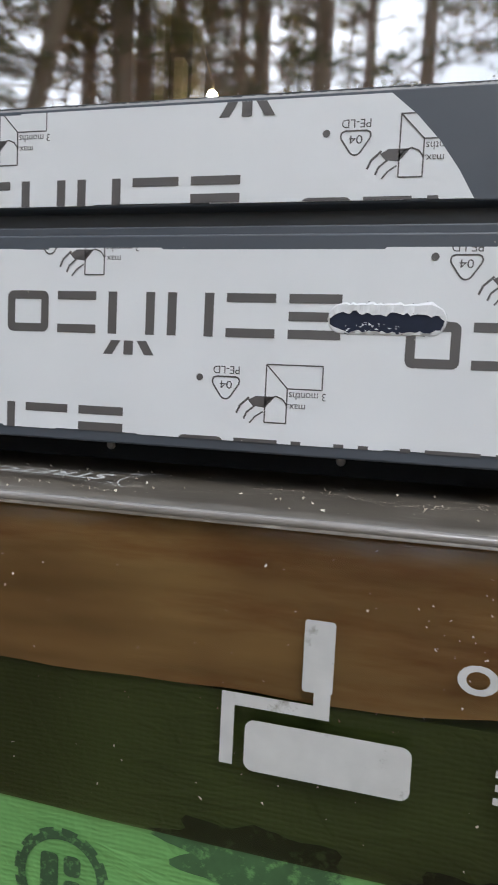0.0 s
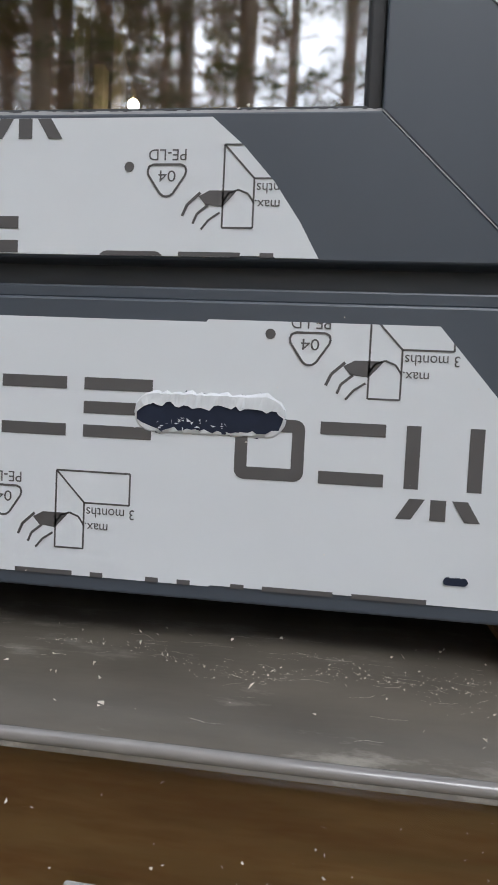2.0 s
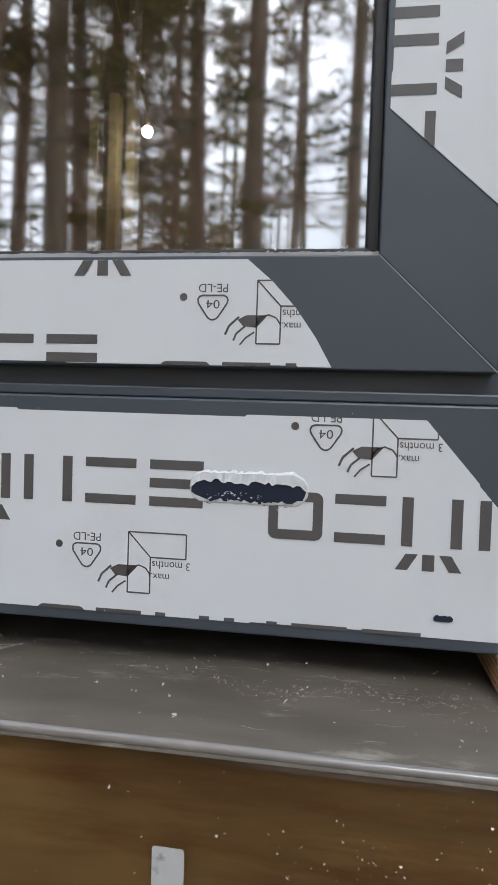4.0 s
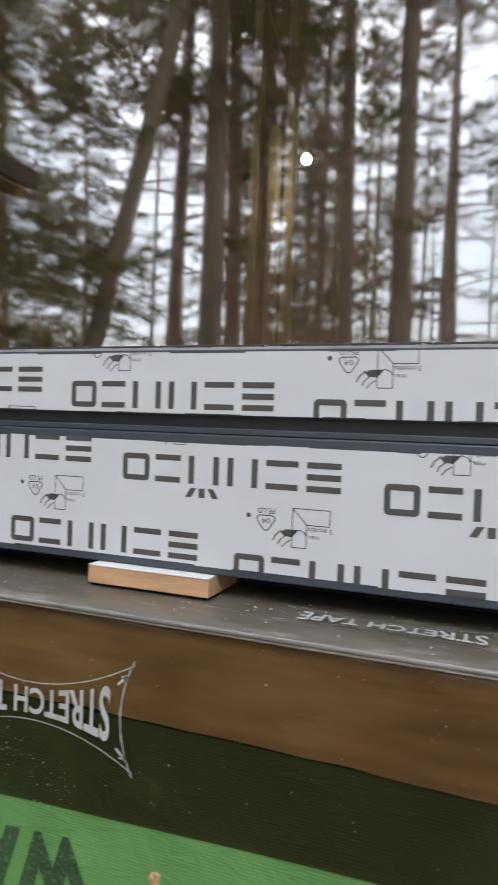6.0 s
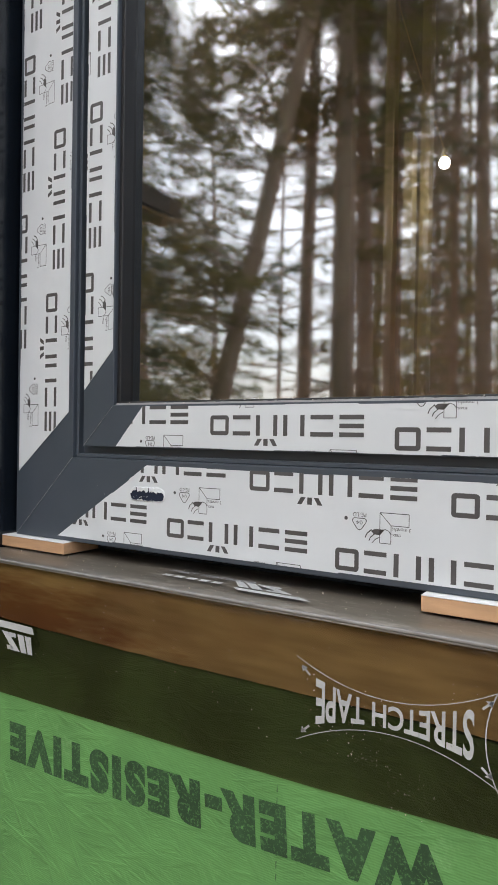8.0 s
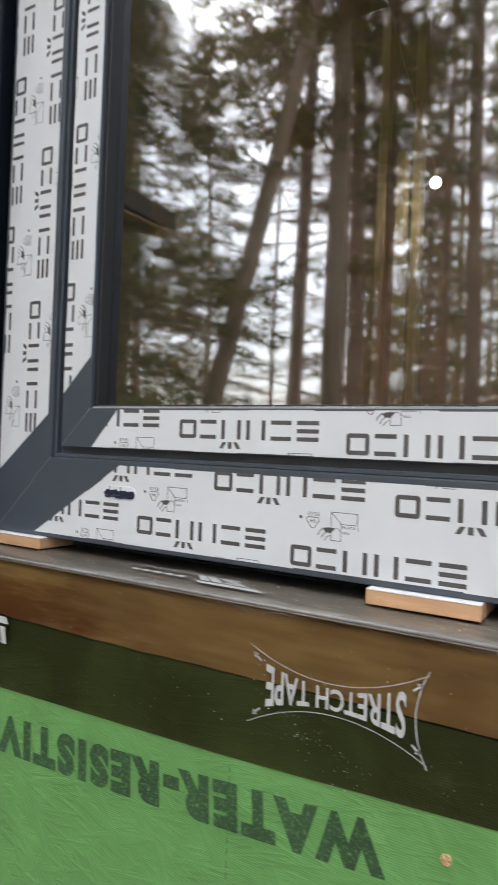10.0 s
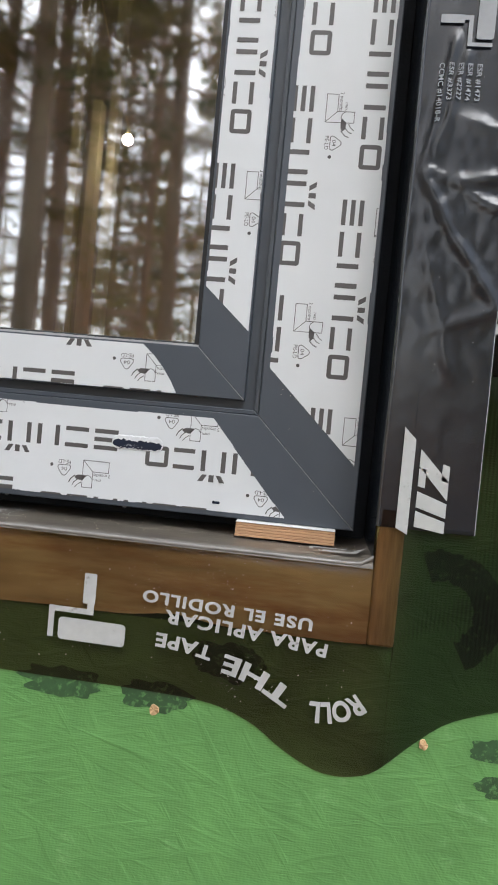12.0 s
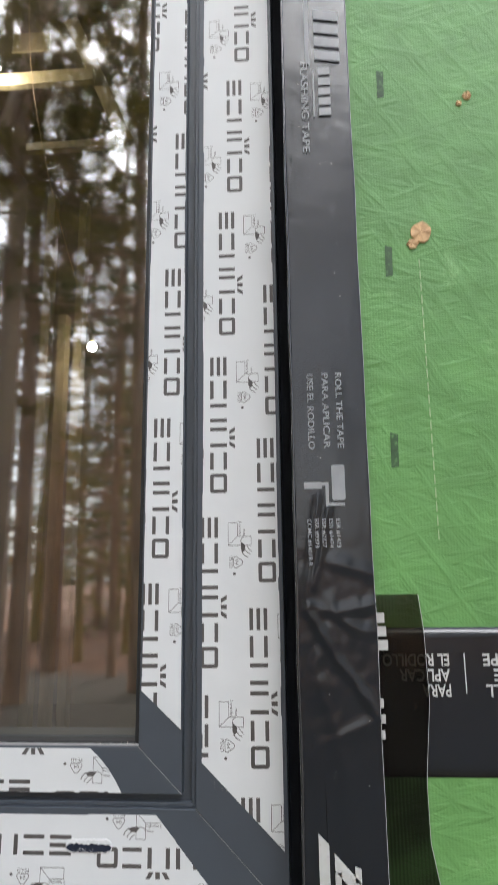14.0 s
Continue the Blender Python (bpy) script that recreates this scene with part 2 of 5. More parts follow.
# near-black that paints the deep shade in the gap round the frame
GAPSHADE = material("gap_shade_dark", (0.009, 0.012, 0.017), 0.85, vary=0.25, scale=60, bump=0.3, bump_scale=240)
SILLTAPE = material("sill_tape", (0.128, 0.111, 0.087), 0.30, vary=0.35, scale=45, stretch=(0.55, 1.3, 1), spots=(0.27, 0.245, 0.205), spot_scale=42, spot_at=0.56, bump=0.3, bump_scale=30)
STRETCHED = tinted("translucent_stretch_tape", (0.47, 0.36, 0.335), 0.03, 0.10, dust=0.35, dust_at=0.70, lax=(0.40, 0.295, 0.275), patch=9.0, patch_at=0.46,
                   thin=((0.15, 0.147, 0.137), (0.31, 0.305, 0.28)))
TAPEINK = material("white_tape_ink", (0.47, 0.475, 0.46), 0.5, vary=0.1, scale=120, spots=(0.24, 0.23, 0.20), spot_scale=130, spot_at=0.60)
# glossy fold in a lighter grey than the tape, painting in its highlight
EDGETAPE = material("highlit_tape_fold", (0.20, 0.185, 0.17), 0.22, vary=0.25, scale=60, bump=0.1, bump_scale=40, coat=0.6)
EDGEDARK = material("shiny_black_fold", (0.03, 0.03, 0.032), 0.14, vary=0.25, scale=60, coat=0.7)
PALEGREEN = material("scuffed_green", (0.30, 0.42, 0.22), 0.7, vary=0.2, scale=200)
SAWDUST = material("sawdust", (0.72, 0.66, 0.56), 0.8, vary=0.2, scale=200)
FAINTINK = material("grey_tape_ink", (0.30, 0.31, 0.32), 0.5, vary=0.1, scale=120)
BOARDINK = material("dark_green_board_ink", (0.030, 0.072, 0.028), 0.6, vary=0.3, scale=150, spots=(0.095, 0.22, 0.07), spot_scale=420, spot_at=0.52)
CHIP = material("bare_wood_chip", (0.55, 0.36, 0.19), 0.8, vary=0.3, scale=200)
SEAL = material("sealant_edge", (0.35, 0.35, 0.35), 0.35, vary=0.2, scale=90)
BARK = material("pine_bark", (0.60, 0.405, 0.28), 0.9, vary=0.4, scale=5, stretch=(1, 1, 0.25), bump=0.6, bump_scale=14)
MOSSBARK = material("mossy_bark", (0.50, 0.40, 0.17), 0.9, vary=0.4, scale=5, stretch=(1, 1, 0.25), bump=0.6, bump_scale=14)
NEEDLES = material("pine_needles", (0.22, 0.225, 0.06), 0.7, vary=0.25, scale=2, island=0.45)
DRYNEEDLES = material("olive_needles", (0.37, 0.295, 0.075), 0.7, vary=0.25, scale=2, island=0.45)
LITTER = material("forest_floor", (0.33, 0.18, 0.10), 0.95, vary=0.45, scale=3, bump=0.6, bump_scale=9, spots=(0.07, 0.09, 0.035), spot_scale=0.7, spot_at=0.56)
n, l = LITTER.node_tree.nodes, LITTER.node_tree.links
site = n.new("ShaderNodeTexCoord")
apart = n.new("ShaderNodeSeparateXYZ")
stray = n.new("ShaderNodeTexNoise")
stray.inputs["Scale"].default_value, stray.inputs["Detail"].default_value = 0.35, 5.0
shift = n.new("ShaderNodeMath")
shift.operation, shift.inputs[1].default_value = "MULTIPLY_ADD", 2.4
band = n.new("ShaderNodeMapRange")
band.inputs["From Min"].default_value, band.inputs["From Max"].default_value = -11.0, -9.8
sand = n.new("ShaderNodeMix")
sand.data_type = "RGBA"
sand.inputs["B"].default_value = (0.235, 0.195, 0.145, 1)
l.new(site.outputs["Object"], apart.inputs["Vector"])
l.new(site.outputs["Object"], stray.inputs["Vector"])
l.new(stray.outputs["Fac"], shift.inputs[0])
l.new(apart.outputs["Y"], shift.inputs[2])
l.new(shift.outputs["Value"], band.inputs["Value"])
l.new(band.outputs["Result"], sand.inputs["Factor"])
l.new(n["Principled BSDF"].inputs["Base Color"].links[0].from_socket, sand.inputs["A"])
l.new(sand.outputs["Result"], n["Principled BSDF"].inputs["Base Color"])
ROOFING = material("brown_roof", (0.13, 0.085, 0.05), 0.8, vary=0.25, scale=9)
EAVEWOOD = material("eave_boards", (0.62, 0.36, 0.16), 0.7, vary=0.25, scale=12, stretch=(0.4, 3, 3))
SHEDGREEN = material("green_wall_panels", (0.045, 0.16, 0.045), 0.6, vary=0.2, scale=4)
STUD = material("interior_timber", (0.38, 0.29, 0.15), 0.7, vary=0.2, scale=14, stretch=(3, 3, 0.5))
DARKWALL = material("interior_board", (0.15, 0.125, 0.10), 0.85, vary=0.25, scale=4)


def glass_material():
    m = bpy.data.materials.new("coated_glazing")
    m.use_nodes = True
    n, l = m.node_tree.nodes, m.node_tree.links
    n.clear()
    clear = n.new("ShaderNodeBsdfTransparent")
    clear.inputs["Color"].default_value = (0.72, 0.74, 0.70, 1)
    shine = n.new("ShaderNodeBsdfGlossy")
    shine.inputs["Roughness"].default_value = 0.034
    shine.inputs["Color"].default_value = (0.96, 0.98, 1.0, 1)
    slant = n.new("ShaderNodeLayerWeight")
    slant.inputs["Blend"].default_value = 0.5
    fres = n.new("ShaderNodeMath")
    fres.operation = "POWER"
    fres.inputs[1].default_value = 4.5
    l.new(slant.outputs["Facing"], fres.inputs[0])
    span = n.new("ShaderNodeMapRange")
    span.inputs["To Min"].default_value, span.inputs["To Max"].default_value = MIRROR, 0.95
    l.new(fres.outputs["Value"], span.inputs["Value"])
    wave = n.new("ShaderNodeTexNoise")
    place = n.new("ShaderNodeTexCoord")
    wave.inputs["Scale"].default_value = 9.0
    l.new(place.outputs["Object"], wave.inputs["Vector"])
    relief = n.new("ShaderNodeBump")
    relief.inputs["Strength"].default_value, relief.inputs["Distance"].default_value = 0.02, 0.002
    l.new(wave.outputs["Fac"], relief.inputs["Height"])
    l.new(relief.outputs["Normal"], shine.inputs["Normal"])
    mix = n.new("ShaderNodeMixShader")
    l.new(span.outputs["Result"], mix.inputs["Fac"])
    l.new(clear.outputs["BSDF"], mix.inputs[1])
    l.new(shine.outputs["BSDF"], mix.inputs[2])
    done = n.new("ShaderNodeOutputMaterial")
    l.new(mix.outputs["Shader"], done.inputs["Surface"])
    return m


GLASS = glass_material()
CLEAR = bpy.data.materials.new("clear_inner_face")
CLEAR.use_nodes = True
CLEAR.node_tree.nodes.clear()
CLEAR.node_tree.links.new(CLEAR.node_tree.nodes.new("ShaderNodeBsdfTransparent").outputs["BSDF"], CLEAR.node_tree.nodes.new("ShaderNodeOutputMaterial").inputs["Surface"])
BULB = bpy.data.materials.new("lit_bulb")
BULB.use_nodes = True
BULB.node_tree.nodes["Principled BSDF"].inputs["Emission Color"].default_value = (1.0, 0.93, 0.78, 1)
BULB.node_tree.nodes["Principled BSDF"].inputs["Emission Strength"].default_value = 30.0


# ---------------------------------------------------------------- builders
def part(name, bm, mat, parent=None, label="", smooth=False):
    """Links a bmesh as one mesh object, under a thing or a part where one is given."""
    me = bpy.data.meshes.new(name)
    bm.to_mesh(me)
    bm.free()
    for m in mat if isinstance(mat, (list, tuple)) else [mat]:
        me.materials.append(m)
    if smooth:
        me.shade_smooth()
    ob = new(name, me)
    ob.parent = parent
    if label:
        tagged(ob, label)
    return ob


def empty(name, label="", category="", group="", kind=""):
    return tagged(new(name), label, category, group, kind)


def add_box(bm, lo, hi, bevel=0.0, slot=0):
    """A box between two corners, its edges rounded, added to a bmesh."""
    made = bmesh.ops.create_cube(bm, size=1.0)
    size = [b - a for a, b in zip(lo, hi)]
    mid = [(a + b) / 2 for a, b in zip(lo, hi)]
    for v in made["verts"]:
        v.co = Vector([c * s + m for c, s, m in zip(v.co, size, mid)])
    faces = {f for v in made["verts"] for f in v.link_faces}
    for f in faces:
        f.material_index = slot
    if bevel:
        edges = list({e for f in faces for e in f.edges})
        bmesh.ops.bevel(bm, geom=edges, offset=bevel, segments=2, affect="EDGES", profile=0.5)


def box(lo, hi, bevel=0.0):
    bm = bmesh.new()
    add_box(bm, lo, hi, bevel)
    return bm


def prism(outline, y0, y1, bevel=0.0):
    """An upright solid: an outline in x and z, from depth y0 (front) to y1."""
    bm = bmesh.new()
    front = [bm.verts.new((x, y0, z)) for x, z in outline]
    rear = [bm.verts.new((x, y1, z)) for x, z in outline]
    bm.faces.new(front)
    bm.faces.new(rear[::-1])
    for i in range(len(outline)):
        j = (i + 1) % len(outline)
        bm.faces.new((front[i], rear[i], rear[j], front[j]))
    bmesh.ops.recalc_face_normals(bm, faces=bm.faces)
    if bevel:
        bmesh.ops.bevel(bm, geom=[e for e in bm.edges if abs(e.verts[0].co.y - y0) < 1e-6 and abs(e.verts[1].co.y - y0) < 1e-6],
                        offset=bevel, segments=2, affect="EDGES", profile=0.5)
    return bm


LETTERS = {}


def lettering(words, bold=0.0, gap=1.0):
    """The triangles of words in the built-in font, letters one unit high, from x = 0; and their width."""
    key = (words, bold, gap)
    if key not in LETTERS:
        data = bpy.data.curves.new("words", "FONT")
        data.body, data.size, data.resolution_u, data.offset, data.space_character = words, 1.0, 4, bold, gap
        ob = bpy.data.objects.new("words", data)
        scene.collection.objects.link(ob)
        bpy.context.view_layer.update()
        me = bpy.data.meshes.new_from_object(ob.evaluated_get(bpy.context.evaluated_depsgraph_get()))
        me.calc_loop_triangles()
        co = [(v.co.x, v.co.y) for v in me.vertices]
        tris = [[co[i] for i in t.vertices] for t in me.loop_triangles]
        bpy.data.objects.remove(ob)
        bpy.data.curves.remove(data)
        bpy.data.meshes.remove(me)
        xs = [p[0] for t in tris for p in t]
        cap = 0.7
        LETTERS[key] = [[((x - min(xs)) / cap, y / cap) for x, y in t] for t in tris], (max(xs) - min(xs)) / cap
    return LETTERS[key]


def clipped(poly, outline):
    """The piece of a polygon inside a convex outline that runs anticlockwise."""
    for (ax, ay), (bx, by) in zip(outline, outline[1:] + outline[:1]):
        side = [(bx - ax) * (y - ay) - (by - ay) * (x - ax) for x, y in poly]
        kept = []
        for i, (p, s) in enumerate(zip(poly, side)):
            q, r = poly[i - 1], side[i - 1]
            if (s >= 0) != (r >= 0):
                f = r / (r - s)
                kept.append((q[0] + f * (p[0] - q[0]), q[1] + f * (p[1] - q[1])))
            if s >= 0:
                kept.append(p)
        poly = kept
        if len(poly) < 3:
            return []
    return poly


def rounded(x0, y0, x1, y1, r, n=4):
    pts = []
    for cx, cy, a in ((x1 - r, y1 - r, 0), (x0 + r, y1 - r, 90), (x0 + r, y0 + r, 180), (x1 - r, y0 + r, 270)):
        pts += [(cx + r * math.cos(radians(a + 90 * i / n)), cy + r * math.sin(radians(a + 90 * i / n))) for i in range(n + 1)]
    return pts


def ring(x0, y0, x1, y1, r, w):
    """A hollow rounded frame as quads."""
    a, b = rounded(x0, y0, x1, y1, r), rounded(x0 + w, y0 + w, x1 - w, y1 - w, max(r - w, 0.0002))
    return [[a[i - 1], a[i], b[i], b[i - 1]] for i in range(len(a))]


def line(points, w):
    """A drawn line of width w as quads."""
    quads = []
    for (ax, ay), (bx, by) in zip(points, points[1:]):
        d = math.hypot(bx - ax, by - ay) or 1e-9
        nx, ny, ex, ey = -(by - ay) / d * w / 2, (bx - ax) / d * w / 2, (bx - ax) / d * w * 0.02, (by - ay) / d * w * 0.02
        quads.append([(ax + nx - ex, ay + ny - ey), (ax - nx - ex, ay - ny - ey), (bx - nx + ex, by - ny + ey), (bx + nx + ex, by + ny + ey)])
    return quads


def bar(x0, y0, x1, y1):
    return [(x0, y0), (x1, y0), (x1, y1), (x0, y1)]


def sized(tris, width, x, y, wide, high):
    """Letters set to a width and height with their lower left corner at x, y."""
    return [[(x + px / width * wide, y + py * high) for px, py in t] for t in tris]


def sheet(polys, where, bm=None, slot=0):
    """Flat printed shapes, each polygon laid where the mapping puts it."""
    bm = bm or bmesh.new()
    for poly in polys:
        try:
            f = bm.faces.new([bm.verts.new(where(*p)) for p in poly])
            f.material_index = slot
        except ValueError:
            pass
    return bm


# ---------------------------------------------------------------- the wall and its opening
FRONT = 0.270          # front of the window's outer frame
WALL = 0.224           # face of the green sheathing
LEFT, RIGHT, SILL, HEAD = -0.765, 0.170, 1.480, 2.75
IL, IR, IB, IT = -0.683, 0.0885, 1.5620, 2.667      # inner edge of the outer frame
SL, SR, SB, ST = -0.671, 0.076, 1.5730, 2.656       # outer edge of the sash
GL, GR, GB, GT = -0.632, 0.036, 1.6120, 2.617       # edge of the glass
BUCKL, BUCKR, BUCKB, BUCKT = -0.797, 0.202, 1.408, 2.80

wall = bmesh.new()
for lo, hi in (((-4.4, WALL, -0.3), (BUCKL, WALL + 0.16, 8.7)), ((BUCKR, WALL, -0.3), (3.2, WALL + 0.16, 8.7)),
               ((BUCKL, WALL, -0.3), (BUCKR, WALL + 0.16, BUCKB)), ((BUCKL, WALL, BUCKT), (BUCKR, WALL + 0.16, 8.7))):
    add_box(wall, lo, hi)
tagged(part("wall_front", wall, GREEN), "green coated sheathing wall round the window opening", "wall", kind="structure")

buck = empty("window_buck", "brown softwood buck lining the window opening, edges showing", "window buck")
low_edge = []
for i in range(97):
    x = BUCKL + 0.02 + (0.183 - BUCKL - 0.02) * i / 96
    low_edge.append((x, 1.4092 + 0.0018 * noise.noise((x * 9, 0.4, 1)) + 0.0012 * noise.noise((x * 34, 2.0, 1)) + 0.005 * math.exp(-((x - 0.045) / 0.025) ** 2)))
part("sill_board", prism(low_edge + [(0.183, 1.4635), (BUCKL + 0.02, 1.4635)], WALL - 0.002, 0.384), WOODBUCK, buck, "damp brown sill board, its lower edge uneven")
part("side_board", box((0.1832, WALL - 0.004, BUCKB + 0.001), (BUCKR, 0.384, BUCKT), 0.002), WOODEND, buck)
part("side_board", box((BUCKL, WALL - 0.004, BUCKB + 0.001), (BUCKL + 0.0198, 0.384, BUCKT), 0.002), WOODEND, buck)
part("head_board", box((BUCKL + 0.02, WALL - 0.002, 2.77), (0.183, 0.384, BUCKT), 0.002), WOODBUCK, buck)

# ---------------------------------------------------------------- the window
window = empty("window_1", "anthracite aluminium window with white protective film", "window", kind="structure")


def mitred(outer, inner, y0, y1, names, bevel):
    """The four mitred bars of a frame: bottom, right, top, left."""
    (l, b, r, t), (il, ib, ir, it) = outer, inner
    g = 0.00010
    shapes = ([(l + g, b), (r - g, b), (ir - g, ib), (il + g, ib)], [(r, b + g), (r, t - g), (ir, it - g), (ir, ib + g)],
              [(r - g, t), (l + g, t), (il + g, it), (ir - g, it)], [(l, t - g), (l, b + g), (il, ib + g), (il, it - g)])
    return [part(n, prism(s, y0, y1, bevel), ANTHRACITE, window) for n, s in zip(names, shapes)]


frame_bars = mitred((LEFT, SILL, RIGHT, HEAD), (IL, IB, IR, IT), FRONT, 0.345, ("frame_rail", "frame_stile", "frame_rail", "frame_stile"), 0.0008)
mitred((IL + 0.0002, IB + 0.0002, IR - 0.0002, IT - 0.0002), (IL + 0.004, IB + 0.004, IR - 0.004, IT - 0.004), FRONT + 0.004, 0.345,
                  ("frame_lip", "frame_lip", "frame_lip", "frame_lip"), 0.0006)
sash_bars = mitred((SL, SB, SR, ST), (GL, GB, GR, GT), FRONT + 0.002, 0.35, ("sash_rail", "sash_stile", "sash_rail", "sash_stile"), 0.0006)
rebate = bmesh.new()
for lo, hi in (((IL - 0.01, IB - 0.01), (IR + 0.01, SB + 0.01)), ((IL - 0.01, ST - 0.01), (IR + 0.01, IT + 0.01)), ((SR - 0.01, SB + 0.01), (IR + 0.01, ST - 0.01)), ((IL - 0.01, SB + 0.01), (SL + 0.01, ST - 0.01))):
    add_box(rebate, (lo[0], FRONT + 0.011, lo[1]), (hi[0], 0.34, hi[1]))
part("rebate_seal", rebate, ANTHRACITE, window, "dark seal deep in the gap")
# backing strips added to close the gap against light from the room
for lo, hi in (((BUCKL + 0.0205, 0.306, 1.4690), (0.1815, 0.344, 1.4798)), ((0.1702, 0.306, 1.4798), (0.1815, 0.344, 2.7695)), ((BUCKL + 0.0215, 0.306, 1.4798), (LEFT - 0.0002, 0.344, 2.7695)),
               ((LEFT, 0.306, HEAD + 0.0002), (0.170, 0.344, 2.7695))):
    part("gap_backing", box(lo, hi), GAPSHADE, window, "backing added in the gap, coloured near black for its shade")
for x in (-0.022, -0.128, -0.45):
    bm = bmesh.new()
    bmesh.ops.create_cone(bm, segments=10, radius1=0.0022, radius2=0.0016, depth=0.0014, cap_ends=True, matrix=pose(x, 0.3054, 1.4755, 90, 0, 0))
    part("screw_head", bm, SEAL, window, "small grey screw head")
GLASSY = 0.290
for lo, hi in (((GL, 0.2765, GB - 0.0005), (GR, GLASSY + 0.004, GB + 0.0035)), ((GR - 0.0045, 0.2765, GB), (GR + 0.0005, GLASSY + 0.004, GT)),
               ((GL - 0.0005, 0.2765, GB), (GL + 0.0045, GLASSY + 0.004, GT)), ((GL, 0.2765, GT - 0.004), (GR, GLASSY + 0.004, GT + 0.0005))):
    part("glazing_gasket", box(lo, hi, 0.001), GASKET, window)
sheet_glass = box((GL - 0.005, GLASSY, GB - 0.005), (GR + 0.005, GLASSY + 0.006, GT + 0.005))
for f in sheet_glass.faces:
    f.material_index = 0 if f.normal.y < -0.5 else 1
pane = part("glass_pane", sheet_glass, [GLASS, CLEAR], window, "reflective insulated glass pane")
seal = bmesh.new()
random.seed(4)
for i in range(520):
    x = GL + (GR - GL) * i / 520
    h = 0.0004 + 0.0006 * abs(noise.noise((x * 60, 1, 2))) + 0.0003 * random.random()
    add_box(seal, (x, 0.2750, GB + 0.0002), (x + (GR - GL) / 520, 0.2775, GB + 0.0012 + h))
part("sealant_bead", seal, SEAL, window, "ragged grey sealant and dust along the glass")


# ---------------------------------------------------------------- printed film
def emblem():
    """The row of plain strokes that the film repeats, reading direction to the right, 0.137 long, 0.0165 high."""
    w, h = 0.0034, 0.0165
    polys = [bar(0.0, h - w, 0.0195, h), bar(0.0, (h - w) / 2, 0.0195, (h + w) / 2), bar(0.0, 0, 0.0195, w)]
    polys += [bar(0.0245, h - w, 0.0435, h), bar(0.0245, 0, 0.0435, w)]
    polys += [bar(0.0485, 0, 0.0522, h), bar(0.0635, 0, 0.0672, h)]
    polys += [bar(0.0725, 0, 0.0762, h), bar(0.0885, 0, 0.0922, h)]
    polys += [bar(0.0975, h - w, 0.1145, h), bar(0.0975, 0, 0.1145, w)]
    polys += ring(0.1185, 0, 0.1372, h, 0.0026, w)
    for i, lean in ((0, -0.0028), (1, 0.0), (2, 0.0028)):
        x = 0.0745 + i * 0.0060
        polys.append([(x + 0.0006 - 0.2 * lean, h + 0.0025), (x + 0.0046 - 0.2 * lean, h + 0.0025), (x + 0.0046 + lean, h + 0.0080), (x + 0.0006 + lean, h + 0.0080)])
    return polys


def pictogram():
    """Recycling mark, peel-off drawing and small words; origin at the dot, reading direction to the left of it."""
    polys = [[(0.0014 * math.cos(a * math.pi / 5), 0.0014 * math.sin(a * math.pi / 5)) for a in range(10)]]
    tri = [(-0.0054, 0.0022), (-0.0052, 0.0010), (-0.0056, -0.0001), (-0.0068, -0.0006), (-0.0144, -0.0006), (-0.0155, -0.0001), (-0.0159, 0.0010), (-0.0156, 0.0022), (-0.0124, 0.0070), (-0.0115, 0.0077), (-0.0105, 0.0079), (-0.0096, 0.0077), (-0.0087, 0.0070), (-0.0054, 0.0022)]
    polys += line(tri, 0.0006)
    polys += sized(*lettering("04"), -0.0130, 0.0010, 0.0048, 0.0030)
    polys += sized(*lettering("PE-LD"), -0.0158, -0.0046, 0.0104, 0.0030)
    polys += line([(-0.0262, 0.0160), (-0.0262, -0.0058), (-0.0475, -0.0058), (-0.0475, 0.0030), (-0.0345, 0.0030), (-0.0262, -0.0058)], 0.0005)
    polys += line([(-0.0345, 0.0030), (-0.0345, 0.0160), (-0.0262, 0.0160)], 0.0005)
    curl = [(-0.0345 + 0.0, 0.0095)] + [(-0.0303 - 0.0042 * math.cos(a), 0.0105 - 0.0045 * math.sin(a)) for a in (0.4, 0.9, 1.57, 2.2, 2.8)]
    polys += line(curl, 0.0005)
    polys += [[(-0.0262, 0.0105), (-0.0300, 0.0062), (-0.0225, 0.0062), (-0.0195, 0.0078), (-0.0215, 0.0100)]]
    polys += line([(-0.0200, 0.0068), (-0.0165, 0.0100), (-0.0152, 0.0130)], 0.0008)
    polys += line([(-0.0222, 0.0100), (-0.0192, 0.0125), (-0.0182, 0.0150)], 0.0007)
    polys += line([(-0.0255, 0.0120), (-0.0225, 0.0140), (-0.0205, 0.0165)], 0.0006)
    polys += sized(*lettering("3 months"), -0.0490, 0.0042, 0.0138, 0.0028)
    polys += sized(*lettering("max."), -0.0415, 0.0086, 0.0066, 0.0026)
    return polys


EMBLEM, PICTO = emblem(), pictogram()
STEP, ROW = (0.1605, -0.0090), (0.0845, 0.0455)


